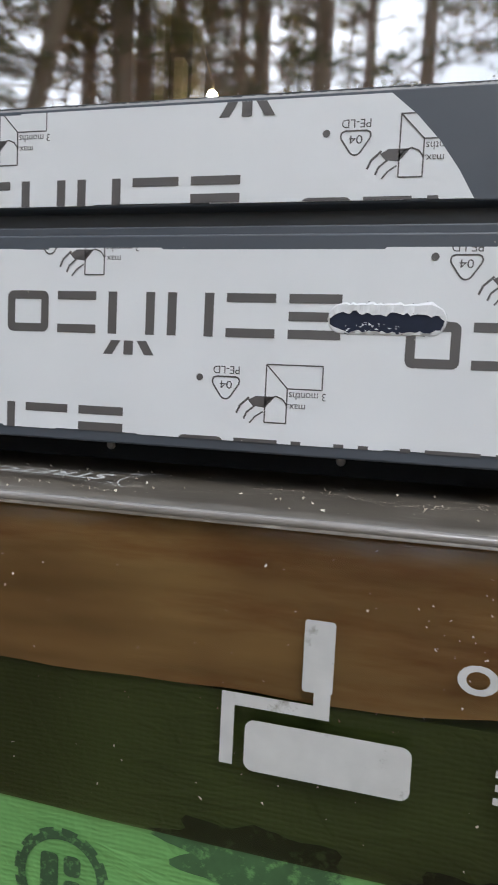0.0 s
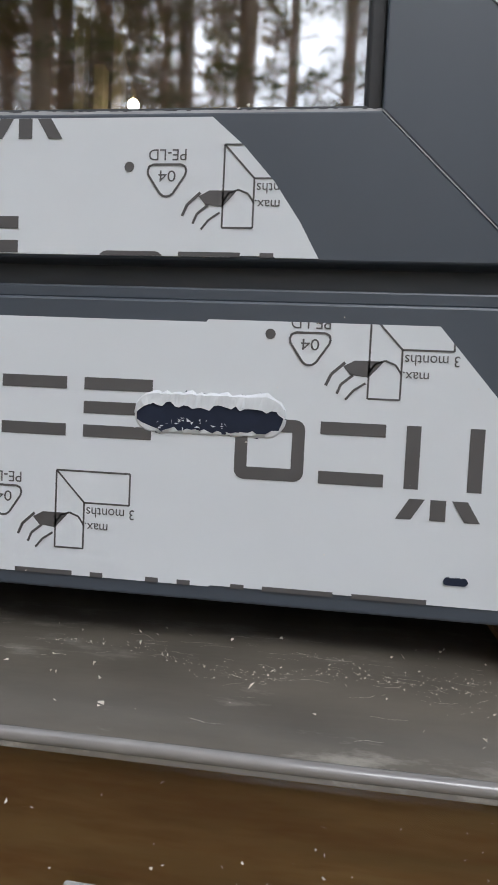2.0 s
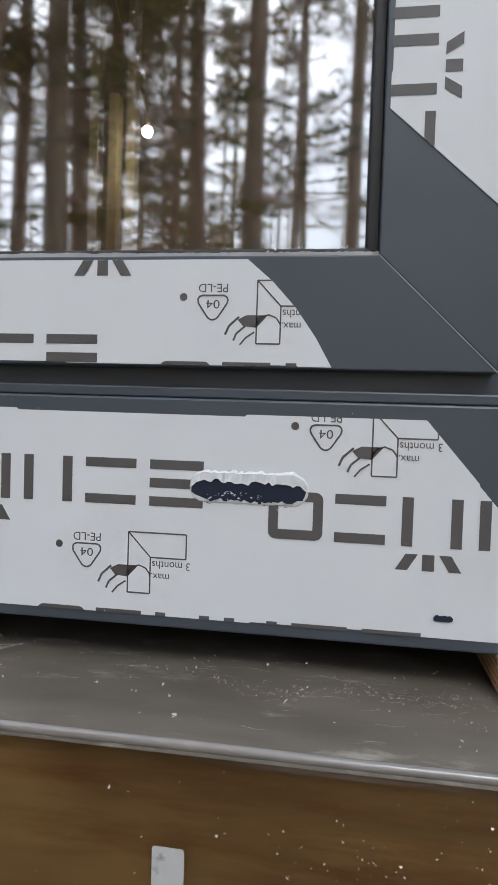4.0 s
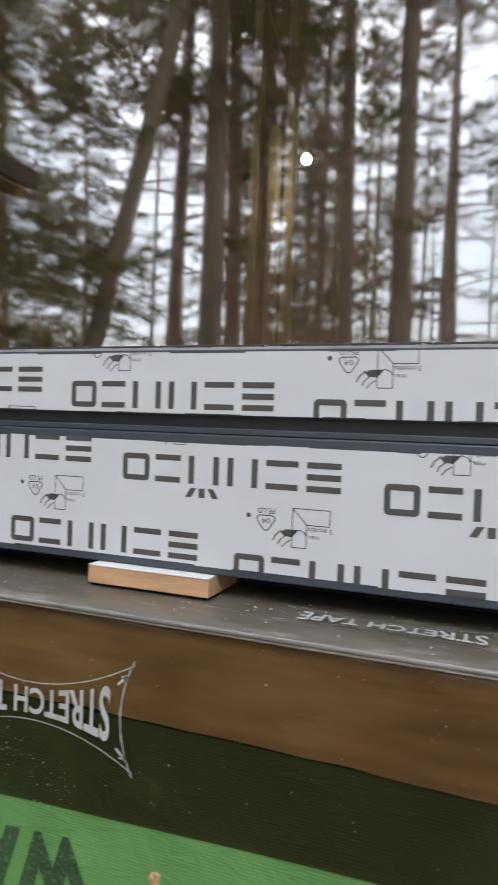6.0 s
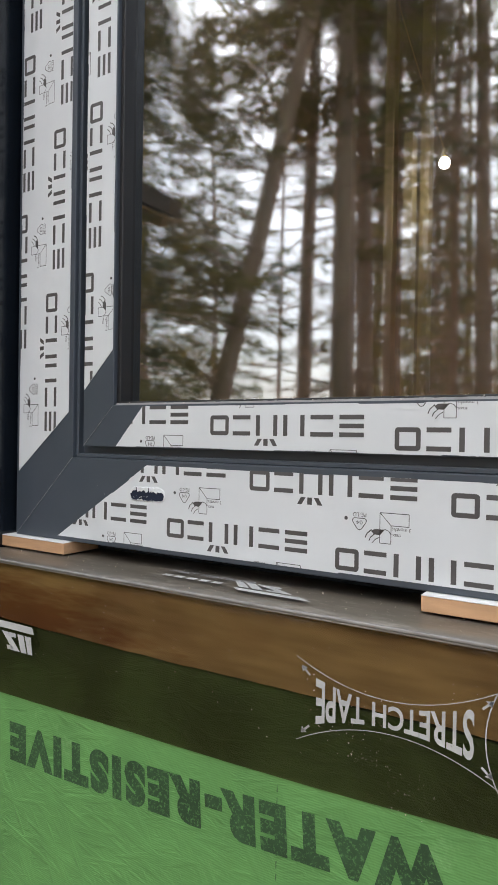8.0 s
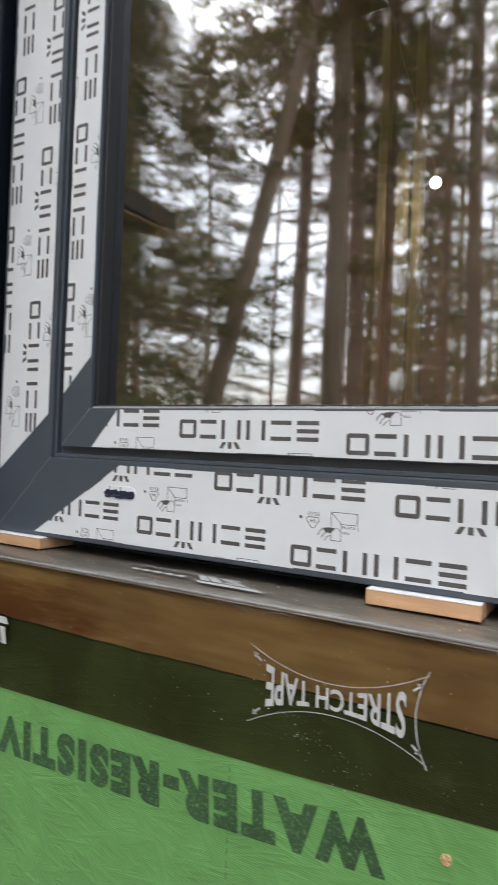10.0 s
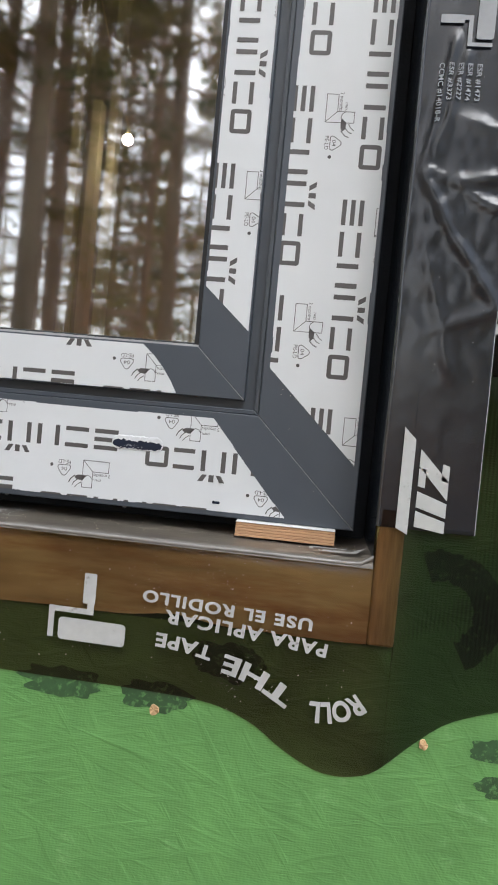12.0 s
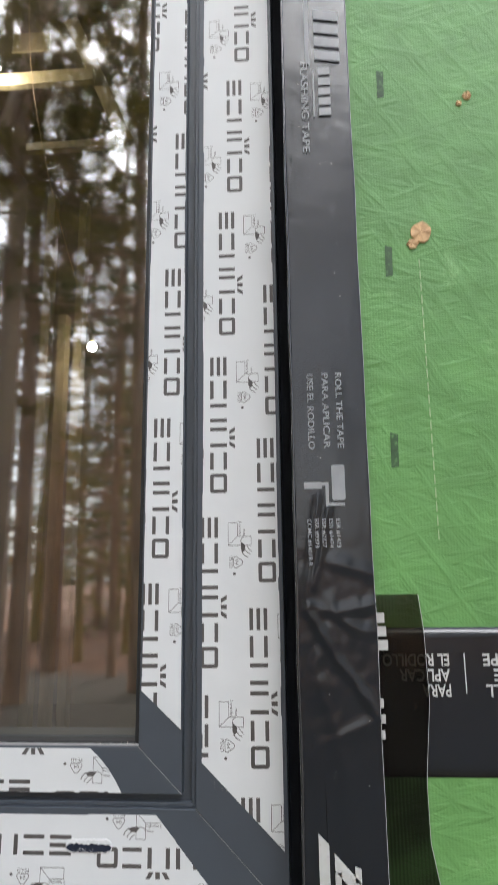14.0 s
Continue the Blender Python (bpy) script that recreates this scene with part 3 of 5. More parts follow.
def film(owner, outline, along, up, start, front, label):
    """A strip of white film on the face of a bar, its print repeated on a staggered lattice and cut at the edges.
    along and up: reading directions in x, z; start: where one emblem begins."""
    corner = [(x, z) for x, z in outline]
    area = sum(a[0] * b[1] - b[0] * a[1] for a, b in zip(corner, corner[1:] + corner[:1]))
    if area < 0:
        corner.reverse()
    bm = bmesh.new()
    ragged = []
    for (ax, az), (bx, bz) in zip(corner, corner[1:] + corner[:1]):
        n = max(int(math.hypot(bx - ax, bz - az) / 0.012), 1)
        nx, nz = -(bz - az), bx - ax
        d = math.hypot(nx, nz)
        wobble = 0.0
        for i in range(n):
            f, w = i / n, wobble if i else 0.0
            if random.random() < 0.35:
                wobble = random.choice((0.0, 0.0, 0.0, 0.0004, 0.0007))
            w2 = wobble if 0 < i < n - 1 else 0.0
            ragged.append((ax + f * (bx - ax) + nx / d * w, az + f * (bz - az) + nz / d * w))
            if w2 != w:
                f += 0.0006 / d
                ragged.append((ax + f * (bx - ax) + nx / d * w2, az + f * (bz - az) + nz / d * w2))
            wobble = w2
    top = [bm.verts.new((x, front - 0.0004, z)) for x, z in ragged]
    low = [bm.verts.new((x, front, z)) for x, z in ragged]
    bm.faces.new(top)
    for i in range(len(top)):
        bm.faces.new((top[i - 1], top[i], low[i], low[i - 1]))
    polys = []
    us = [p[0] * along[0] + p[1] * along[1] for p in corner]
    vs = [p[0] * up[0] + p[1] * up[1] for p in corner]
    u0, v0 = start[0] * along[0] + start[1] * along[1], start[0] * up[0] + start[1] * up[1]
    for i in range(-14, 15):
        for j in range(-3, 4):
            u, v = u0 + i * STEP[0] + j * ROW[0], v0 + i * STEP[1] + j * ROW[1]
            if u > max(us) + 0.05 or u + 0.14 < min(us) - 0.06 or v > max(vs) + 0.03 or v + 0.03 < min(vs) - 0.03:
                continue
            for poly in EMBLEM + [[(x + 0.0530, y + 0.0320) for x, y in p] for p in PICTO]:
                piece = clipped([((u + x) * along[0] + (v + y) * up[0], (u + x) * along[1] + (v + y) * up[1]) for x, y in poly], corner)
                if piece:
                    polys.append(piece)
    sheet(polys, lambda x, z: (x, front - 0.00055, z), bm, 1)
    bmesh.ops.recalc_face_normals(bm, faces=[f for f in bm.faces if f.material_index == 0])
    return part("protective_film", bm, [FILM, PRINT], owner, label)


for (x0, z0), (x1, z1), y in (((IR, IB), (RIGHT, SILL), FRONT), ((IL, IB), (LEFT, SILL), FRONT), ((GR, GB), (SR, SB), FRONT + 0.002), ((GL, GB), (SL, SB), FRONT + 0.002)):
    part("mitre_joint", sheet(line([(x0, z0), (x1, z1)], 0.00034), lambda a, b: (a, y - 0.0002, b)), SEAL, window, "pale hairline mitre joint")

random.seed(11)
film_label = "white protective film printed with dark emblems"
film(frame_bars[0], [(-0.702, 1.4842), (0.1165, 1.4842), (0.0537, 1.5568), (-0.5885, 1.5575)], (-1, 0), (0, -1), (-0.0215, 1.540), FRONT, film_label)
film(frame_bars[1], [(0.094, 1.600), (0.166, 1.530), (0.166, 2.68), (0.094, 2.62)], (0, -1), (1, 0), (0.147, 1.893), FRONT, film_label)
film(frame_bars[2], [(-0.70, 2.746), (0.11, 2.746), (0.05, 2.672), (-0.64, 2.672)], (1, 0), (0, 1), (-0.3, 2.69), FRONT, film_label)
film(frame_bars[3], [(-0.689, 1.606), (-0.7610, 1.546), (-0.7610, 2.69), (-0.689, 2.63)], (0, 1), (-1, 0), (-0.7065, 1.587), FRONT, film_label)
film(sash_bars[0], [(-0.628, 1.5738), (0.0215, 1.5738), (0.0160, 1.5835), (0.0088, 1.5938), (0.0004, 1.6030), (-0.0085, 1.6106), (-0.596, 1.6106)], (-1, 0), (0, -1), (-0.0625, 1.584), FRONT + 0.002, film_label)
film(sash_bars[1], [(0.0378, 1.660), (0.0745, 1.627), (0.0745, 2.60), (0.0378, 2.57)], (0, -1), (1, 0), (0.054, 2.077), FRONT + 0.002, film_label)
film(sash_bars[2], [(-0.62, 2.6545), (0.02, 2.6545), (-0.01, 2.619), (-0.59, 2.619)], (1, 0), (0, 1), (-0.3, 2.63), FRONT + 0.002, film_label)
film(sash_bars[3], [(-0.6700, 1.627), (-0.6335, 1.664), (-0.6335, 2.57), (-0.6700, 2.60)], (0, 1), (-1, 0), (-0.650, 1.762), FRONT + 0.002, film_label)


def drain_slot(x0, x1, z0, z1, seed):
    """A drainage slot cut roughly through the film: a flat dark face paints its shaded opening, white film torn and
    curled round it.
    """
    random.seed(seed)
    cz, r = (z0 + z1) / 2, (z1 - z0) / 2
    walk_round = [(x0 + r + (x1 - x0 - 2 * r) * i / 26, cz + r, 0, 1) for i in range(26)]
    walk_round += [(x1 - r + r * math.sin(math.pi * i / 8), cz + r * math.cos(math.pi * i / 8), math.sin(math.pi * i / 8), math.cos(math.pi * i / 8)) for i in range(8)]
    walk_round += [(x1 - r - (x1 - x0 - 2 * r) * i / 26, cz - r, 0, -1) for i in range(26)]
    walk_round += [(x0 + r - r * math.sin(math.pi * i / 8), cz - r * math.cos(math.pi * i / 8), -math.sin(math.pi * i / 8), -math.cos(math.pi * i / 8)) for i in range(8)]
    n = len(walk_round)
    hole, lip, rim = [], [], []
    for k, (px, pz, c, s) in enumerate(walk_round):
        rough = 0.5 + 0.5 * noise.noise((k * 0.37, seed, 0))
        bite = r * (0.22 + 0.85 * rough * rough + random.uniform(0, 0.25)) if s > 0.2 else r * (0.10 * rough + random.uniform(0, 0.16)) if s > -0.2 else r * (0.5 * max(rough - 0.45, 0) + random.uniform(0, 0.22))
        hole.append((px - c * bite * 0.5, pz - s * bite))
        g = (0.0021 if s > 0.2 else 0.0005) * rough * random.uniform(0.2, 1.2)
        lip.append((px + c * 0.0002, pz + s * 0.3 * g))
        rim.append((px + c * 0.0005, pz + s * (0.0002 + g)))
    bm = bmesh.new()
    bm.faces.new([bm.verts.new((x, FRONT - 0.0008, z)) for x, z in lip])
    slot = part("drain_slot", bm, SLOTDARK, frame_bars[0], "drainage slot, its shaded opening painted as a flat dark face")
    if x1 - x0 < 0.01:
        return slot
    torn = bmesh.new()
    a = [torn.verts.new((x, FRONT - 0.0009 - 0.0006 * random.random(), z)) for x, z in hole]
    m = [torn.verts.new((x, FRONT - (0.0009 + 0.0007 * (0.5 + 0.5 * noise.noise((x * 300, seed, 4))) if w[3] > 0.2 else 0.00085), z)) for (x, z), w in zip(lip, walk_round)]
    b = [torn.verts.new((x, FRONT - 0.0005, z)) for x, z in rim]
    for i in range(n):
        if random.random() < 0.95:
            torn.faces.new((a[i - 1], a[i], m[i], m[i - 1]))
        torn.faces.new((m[i - 1], m[i], b[i], b[i - 1]))
    for i in range(26):
        px, pz = random.gauss(x0 + 0.36 * (x1 - x0), 0.16 * (x1 - x0)), cz - r * random.uniform(0.25, 0.9)
        torn.faces.new([torn.verts.new((px + random.uniform(-0.0009, 0.0009), FRONT - 0.0012, pz + random.uniform(-0.0006, 0.0006))) for _ in range(3)])
    part("torn_film", torn, TORN, frame_bars[0], "torn white film curled round the slot")
    shreds = bmesh.new()
    for i in range(22):
        k = random.randrange(n)
        px, pz = (hole if random.random() < 0.4 else rim)[k]
        shreds.faces.new([shreds.verts.new((px + random.uniform(-0.0008, 0.0008), FRONT - 0.0022, pz + random.uniform(-0.0003, 0.0003))) for _ in range(3)])
    part("dark_shreds", shreds, SLOTDARK, frame_bars[0], "small dark fragments round the slot")
    return slot


drain_slot(-0.026, 0.015, 1.5262, 1.5362, 3)
drain_slot(-0.607, -0.567, 1.5255, 1.5372, 8)
# only a short dark dash, drawn with the same flat face
drain_slot(0.0585, 0.0645, 1.4900, 1.4918, 5)


# ---------------------------------------------------------------- packing blocks under the window
def packing_block(x0, x1, seed, layers=True):
    """A short plywood pack with worn corners, glue lines along its edge and a pale top face."""
    random.seed(seed)
    thing = empty("packing_block", "reddish plywood packing block under the window frame" if layers else "smooth reddish wooden packing block under the window frame", "packing block", "packing blocks")
    z = 1.4682
    if not layers:
        body = bmesh.new()
        add_box(body, (x0, 0.2605, z), (x1, 0.338, z + 0.0108), 0.0006)
        part("block_body", body, PLY, thing)
        z += 0.0108
    for i in range(5 if layers else 0):
        inset = random.uniform(0, 0.0007)
        bm = box((x0 + inset, 0.2605 + inset, z), (x1 - inset, 0.338, z + 0.0019), 0.0003)
        add_box(bm, (x0 + 0.0008, 0.2614, z + 0.0018), (x1 - 0.0008, 0.337, z + 0.0023), 0, 1)
        part("ply_layer", bm, [PLY, PLYDARK], thing)
        z += 0.0022
    part("pale_facing", box((x0 + 0.0003, 0.2600, z), (x1 - 0.0003, 0.338, 1.4797), 0.0002), PLYTOP, thing, "pale top facing")
    return thing


packing_block(-0.775, -0.683, 1, False)
packing_block(-0.336, -0.2545, 2, False)
packing_block(0.0792, 0.1565, 3)

# ---------------------------------------------------------------- stretch tape over the sill
TAPE_EDGE = [(-1.00, 1.328), (-0.757, 1.338), (-0.60, 1.342), (-0.432, 1.346), (-0.276, 1.353), (-0.155, 1.358), (-0.075, 1.3565), (0.036, 1.355), (0.078, 1.352), (0.108, 1.342),
             (0.132, 1.326), (0.157, 1.3145), (0.177, 1.313), (0.197, 1.3195), (0.221, 1.342), (0.240, 1.358), (0.258, 1.367), (0.285, 1.376), (0.325, 1.390)]


def tape_bottom(x):
    """Lower edge of the tape: a smooth curve through its turning points."""
    for k in range(len(TAPE_EDGE) - 1):
        (ax, az), (bx, bz) = TAPE_EDGE[k], TAPE_EDGE[k + 1]
        if ax <= x <= bx:
            px, pz = TAPE_EDGE[max(k - 1, 0)]
            qx, qz = TAPE_EDGE[min(k + 2, len(TAPE_EDGE) - 1)]
            f, w = (x - ax) / (bx - ax), bx - ax
            ta, tb = (bz - pz) / (bx - px) * w, (qz - az) / (qx - ax) * w
            return (2 * f ** 3 - 3 * f ** 2 + 1) * az + (f ** 3 - 2 * f ** 2 + f) * ta + (3 * f ** 2 - 2 * f ** 3) * bz + (f ** 3 - f ** 2) * tb
    return TAPE_EDGE[-1][1]


def tape_right(z):
    """The right-hand edge of the stretched tape on the wall."""
    pts = ((1.39, 0.326), (1.438, 0.319), (1.469, 0.308), (1.516, 0.289), (1.557, 0.282), (1.602, 0.282), (1.66, 0.288), (1.715, 0.287), (1.745, 0.284))
    for (az, ax), (bz, bx) in zip(pts, pts[1:]):
        if az <= z <= bz:
            return ax + (z - az) / (bz - az) * (bx - ax)
    return pts[0][1] if z < 1.39 else pts[-1][1]


stretch = empty("stretch_tape", "translucent black stretch flashing tape wrapped over the window sill", "flashing tape")
skirt = bmesh.new()
columns = []
N = 300
for i in range(N + 1):
    x = -1.0 + 1.2015 * i / N
    low = tape_bottom(x)
    wave = 0.0009 * noise.noise((x * 9, 1.3, 0)) + 0.0004 * noise.noise((x * 40, 5.0, 0))
    column = [(x, 0.2215, 1.4640), (x, 0.2195, 1.4630), (x, 0.2186, 1.4605), (x, 0.2184, 1.45), (x, 0.2183 - max(wave, 0), 1.43), (x, 0.2184 - max(wave, 0), 1.415 + wave),
              (x, 0.2196 + min(wave, 0), 1.404 + 2 * wave), (x, 0.2214, 1.396 + 2 * wave)]
    if x > 0.1833:
        column[:3] = [(x, 0.2186, 1.5050), (x, 0.2184, 1.4900), (x, 0.2184, 1.4750)]
    for k in range(1, 6):
        column.append((x, 0.2228 - 0.0006 * abs(noise.noise((x * 20, k * 0.7, 2))), 1.396 + (low - 1.396) * k / 5))
    columns.append([skirt.verts.new(p) for p in column])
for a, b in zip(columns, columns[1:]):
    for k in range(len(a) - 1):
        skirt.faces.new((a[k + 1], b[k + 1], b[k], a[k]))
part("front_skirt", skirt, STRETCHED, stretch, "smoky see-through tape over wood and green board", smooth=True)

ear = bmesh.new()
rows_up = []
for k in range(61):
    z = 1.313 + (1.745 - 1.313) * k / 60
    row = []
    for i in range(17):
        x = 0.2013 + (tape_right(z) - 0.2013) * i / 16
        low = tape_bottom(x)
        zz = low + (1.745 - low) * k / 60
        x = 0.2013 + (tape_right(zz) - 0.2013) * i / 16
        row.append(ear.verts.new((x, 0.2228 - (0.0040 if i == 0 and zz > 1.409 else 0.0) - 0.0012 * max(noise.noise((x * 16, zz * 16, 3)), 0) - 0.0008 * max(noise.noise((x * 60, zz * 30, 9)), 0), zz)))
    rows_up.append(row)
for a, b in zip(rows_up, rows_up[1:]):
    for i in range(16):
        ear.faces.new((a[i], a[i + 1], b[i + 1], b[i]))
part("stretched_ear", ear, STRETCHED, stretch, "stretched fan of tape beyond the corner", smooth=True)

top = bmesh.new()
rows_in = []
for i in range(161):
    x = -0.777 + 0.9595 * i / 160
    row = []
    for k in range(9):
        y = 0.2205 + 0.11 * k / 8
        lift = 0.0004 * noise.noise((x * 30, y * 30, 4)) + 0.0005 * noise.noise((x * 8, y * 20, 7))
        row.append(top.verts.new((x, y, 1.4662 + lift + (0.004 * max((x - 0.170) / 0.012, 0) ** 2))))
    lip = top.verts.new((x, 0.2186, 1.4652))
    rows_in.append([top.verts.new((x, 0.2178, 1.4630)), lip] + row)
for a, b in zip(rows_in, rows_in[1:]):
    for k in range(len(a) - 1):
        top.faces.new((a[k], b[k], b[k + 1], a[k + 1]))
part("sill_layer", top, SILLTAPE, stretch, "dusty grey tape lying on the sill", smooth=True)
# bead added on the sill's front edge to carry the bright line
bead = bmesh.new()
hoops = []
for i in range(121):
    x = -0.777 + 0.9590 * i / 120
    lift = 0.0003 * noise.noise((x * 14, 2.0, 4)) + 0.006 * max((x - 0.170) / 0.012, 0) ** 2
    hoops.append([bead.verts.new((x, 0.2190 - 0.0015 * math.cos(radians(a)), 1.4652 + lift + 0.0015 * math.sin(radians(a)))) for a in range(-60, 181, 30)])
for a, b in zip(hoops, hoops[1:]):
    for k in range(len(a) - 1):
        bead.faces.new((a[k], b[k], b[k + 1], a[k + 1]))
bmesh.ops.recalc_face_normals(bead, faces=bead.faces)
part("folded_edge", bead, EDGETAPE, stretch, "glossy rounded fold of tape along the sill, lightened as its highlight", smooth=True)
for x, s in ((0.1824, 1), (-0.7763, -1)):
    reveal = bmesh.new()
    grid = []
    for k in range(31):
        z = 1.464 + (2.76 - 1.464) * (k / 30) ** 1.6
        grid.append([reveal.verts.new((x - s * (0.0014 * max(noise.noise((y * 30, z * 25, 1)), 0) + 0.0005), y, z)) for y in (0.219, 0.232, 0.245, 0.26, 0.28, 0.31, 0.34)])
    for a, b in zip(grid, grid[1:]):
        for k in range(6):
            reveal.faces.new((a[k], a[k + 1], b[k + 1], b[k]))
    part("side_layer", reveal, BLACKTAPE, stretch, smooth=True)


def arc_map(points):
    """Maps letters (s along, h up, s from 0 to 1) on to a curve through three points in x, z."""
    (ax, az), (mx, mz), (bx, bz) = points

    def place(s, h):
        px, pz = 2 * mx - (ax + bx) / 2, 2 * mz - (az + bz) / 2
        x = ax * (1 - s) ** 2 + 2 * px * s * (1 - s) + bx * s ** 2
        z = az * (1 - s) ** 2 + 2 * pz * s * (1 - s) + bz * s ** 2
        dx, dz = 2 * (1 - s) * (px - ax) + 2 * s * (bx - px), 2 * (1 - s) * (pz - az) + 2 * s * (bz - pz)
        d = math.hypot(dx, dz)
        return x - dz / d * h, z + dx / d * h
    return place


INKY = 0.2172     # print lies just proud of the tape's front


def words_on_curve(words, points, high, mat, parent, y=INKY, bold=0.035, name="lettering", gap=1.0):
    tris, wide = lettering(words, bold, gap)
    place = arc_map(points)
    polys = [[place(px / wide, py * high) for px, py in t] for t in tris]
    return part(name, sheet(polys, lambda x, z: (x, y, z)), mat, parent)


def bow_words(words, x0, x1, z_mid, end_high, mid_high, mat, parent, where):
    """Words stretched between two bowed lines, with the lines and arrows, upside down."""
    tris, wide = lettering(words, 0.02)

    def bow(x, up):
        f = (x - (x0 + x1) / 2) / ((x1 - x0) / 2)
        return z_mid + up * (mid_high / 2 + (end_high - mid_high) / 2 * f * f)
    polys = []
    for t in tris:
        pts = []
        for px, py in t:
            x = x1 - px / wide * (x1 - x0)
            pts.append((x, bow(x, 1) + (bow(x, -1) - bow(x, 1)) * py))
        polys.append(pts)
    half = (x1 - x0) / 2 + 0.0145
    for up in (1, -1):
        pts = []
        for i in range(25):
            f = -1 + i / 12
            pts.append(((x0 + x1) / 2 + f * half, z_mid + up * (mid_high / 2 + 0.0035 + (0.0215 - mid_high / 2 + 0.0035) * f * f)))
        polys += line(pts, 0.0005)
    polys += line([((x0 + x1) / 2 + half - 0.008 * (1 - (i / 6 - 1) ** 2), z_mid + (0.031) * (i / 6 - 1)) for i in range(13)], 0.0007)
    for sx in (1, -1):
        for sz in (1, -1):
            tip = ((x0 + x1) / 2 + sx * (half - 0.004), z_mid + sz * 0.0225)
            tail = (tip[0] - sx * 0.006, tip[1] - sz * 0.0055)
            polys += line([tail, tip], 0.0014)
            polys.append([tip, (tip[0] - sx * 0.0042, tip[1] - sz * 0.0005), (tip[0] - sx * 0.0005, tip[1] - sz * 0.0042)])
    return part("bowed_lettering", sheet(polys, where), mat, parent)


bow_words("STRETCH TAPE", -0.3925, -0.2900, 1.4100, 0.030, 0.0140, TAPEINK, stretch, lambda x, z: (x, INKY, z + 0.03 * (x + 0.341)))
words_on_curve("USE EL RODILLO", [(0.1450, 1.4230), (0.083, 1.4262), (0.0230, 1.4300)], 0.0080, TAPEINK, stretch, gap=1.15)
words_on_curve("PARA APLICAR", [(0.1570, 1.4065), (0.100, 1.4130), (0.0400, 1.4172)], 0.0090, TAPEINK, stretch, gap=1.15)
words_on_curve("ROLL", [(0.1790, 1.3745), (0.165, 1.3670), (0.1480, 1.3655)], 0.0140, TAPEINK, stretch)
words_on_curve("THE", [(0.1380, 1.3690), (0.111, 1.3835), (0.0855, 1.3910)], 0.0130, TAPEINK, stretch)
words_on_curve("TAPE", [(0.0770, 1.3942), (0.056, 1.3982), (0.0350, 1.4002)], 0.0095, TAPEINK, stretch, gap=1.1)


def roller_mark(where, parent, mat):
    """The plain drawing of a hand roller: body, crank and handle; about 0.058 wide."""
    polys = [rounded(0.0, 0.0, 0.050, 0.0165, 0.003)]
    polys += [bar(-0.0078, 0.001, -0.0036, 0.0245), bar(-0.0036, 0.0204, 0.0255, 0.0245), bar(0.0205, 0.0245, 0.0255, 0.0285)]
    polys += [rounded(0.0168, 0.0285, 0.0260, 0.0510, 0.001)]
    return part("roller_drawing", sheet(polys, where), mat, parent)


roller_mark(lambda x, y: (-0.0380 + x, INKY, 1.3870 + 0.985 * y - 0.012 * x), stretch, TAPEINK)


def stripes_mark(where, parent, mat, name="maker_mark"):
    """The maker's mark drawn as plain slanted stripes."""
    polys = [[(0.0, 0.0), (0.0695, 0.0), (0.0615, 0.0085), (-0.004, 0.0085)],
             [(0.002, 0.0125), (0.013, 0.0125), (0.0070, 0.0335), (-0.001, 0.0335)],
             [(0.0155, 0.0125), (0.0265, 0.0125), (0.0195, 0.0335), (0.0095, 0.0335)],
             [(0.0300, 0.0125), (0.0420, 0.0125), (0.0420, 0.0175), (0.0290, 0.0175)],
             [(0.0435, 0.0125), (0.0555, 0.0125), (0.0345, 0.0335), (0.0215, 0.0335)],
             [(0.0350, 0.0285), (0.0465, 0.0285), (0.0450, 0.0335), (0.0340, 0.0335)]]
    return [part("mark_stripe", sheet([p], where), mat, parent) for p in polys]


stripes_mark(lambda x, y: (-0.675 - 0.75 * x, INKY, 1.410 - 0.75 * y), stretch, TAPEINK)
# print on the flat of the sill
ON_SILL = 1.4686
stripes_mark(lambda x, y: (-0.470 + 0.9 * x - 0.5 * y, 0.238 + 0.75 * y, ON_SILL), stretch, TAPEINK)
for i in range(5):
    part("mark_bar", sheet([bar(-0.5000 - 0.0125 * i, 0.246, -0.4915 - 0.0125 * i, 0.252)], lambda x, y: (x, y, ON_SILL)), TAPEINK, stretch)
tris, wide = lettering("STRETCH TAPE", 0.02)
part("lettering", sheet([[(-0.470 - px / wide * 0.085, 0.262 - py * -0.0055) for px, py in t] for t in tris], lambda x, y: (x, y, ON_SILL)), FAINTINK, stretch)
bow_words("STRETCH TAPE", -0.198, -0.104, 0.246, 0.024, 0.0150, TAPEINK, stretch, lambda x, y: (x, 0.254 + (y - 0.246) * 0.62, ON_SILL))
part("corner_drawing", sheet([bar(0.147, 0.236, 0.171, 0.242), [(0.171, 0.236), (0.1800, 0.250), (0.1765, 0.252), (0.168, 0.242)]] + line([(0.139, 0.240), (0.139, 0.250), (0.165, 0.250)], 0.003),
                             lambda x, y: (x, y, ON_SILL + 0.0042 * max((x - 0.170) / 0.012, 0) ** 2)), TAPEINK, stretch)

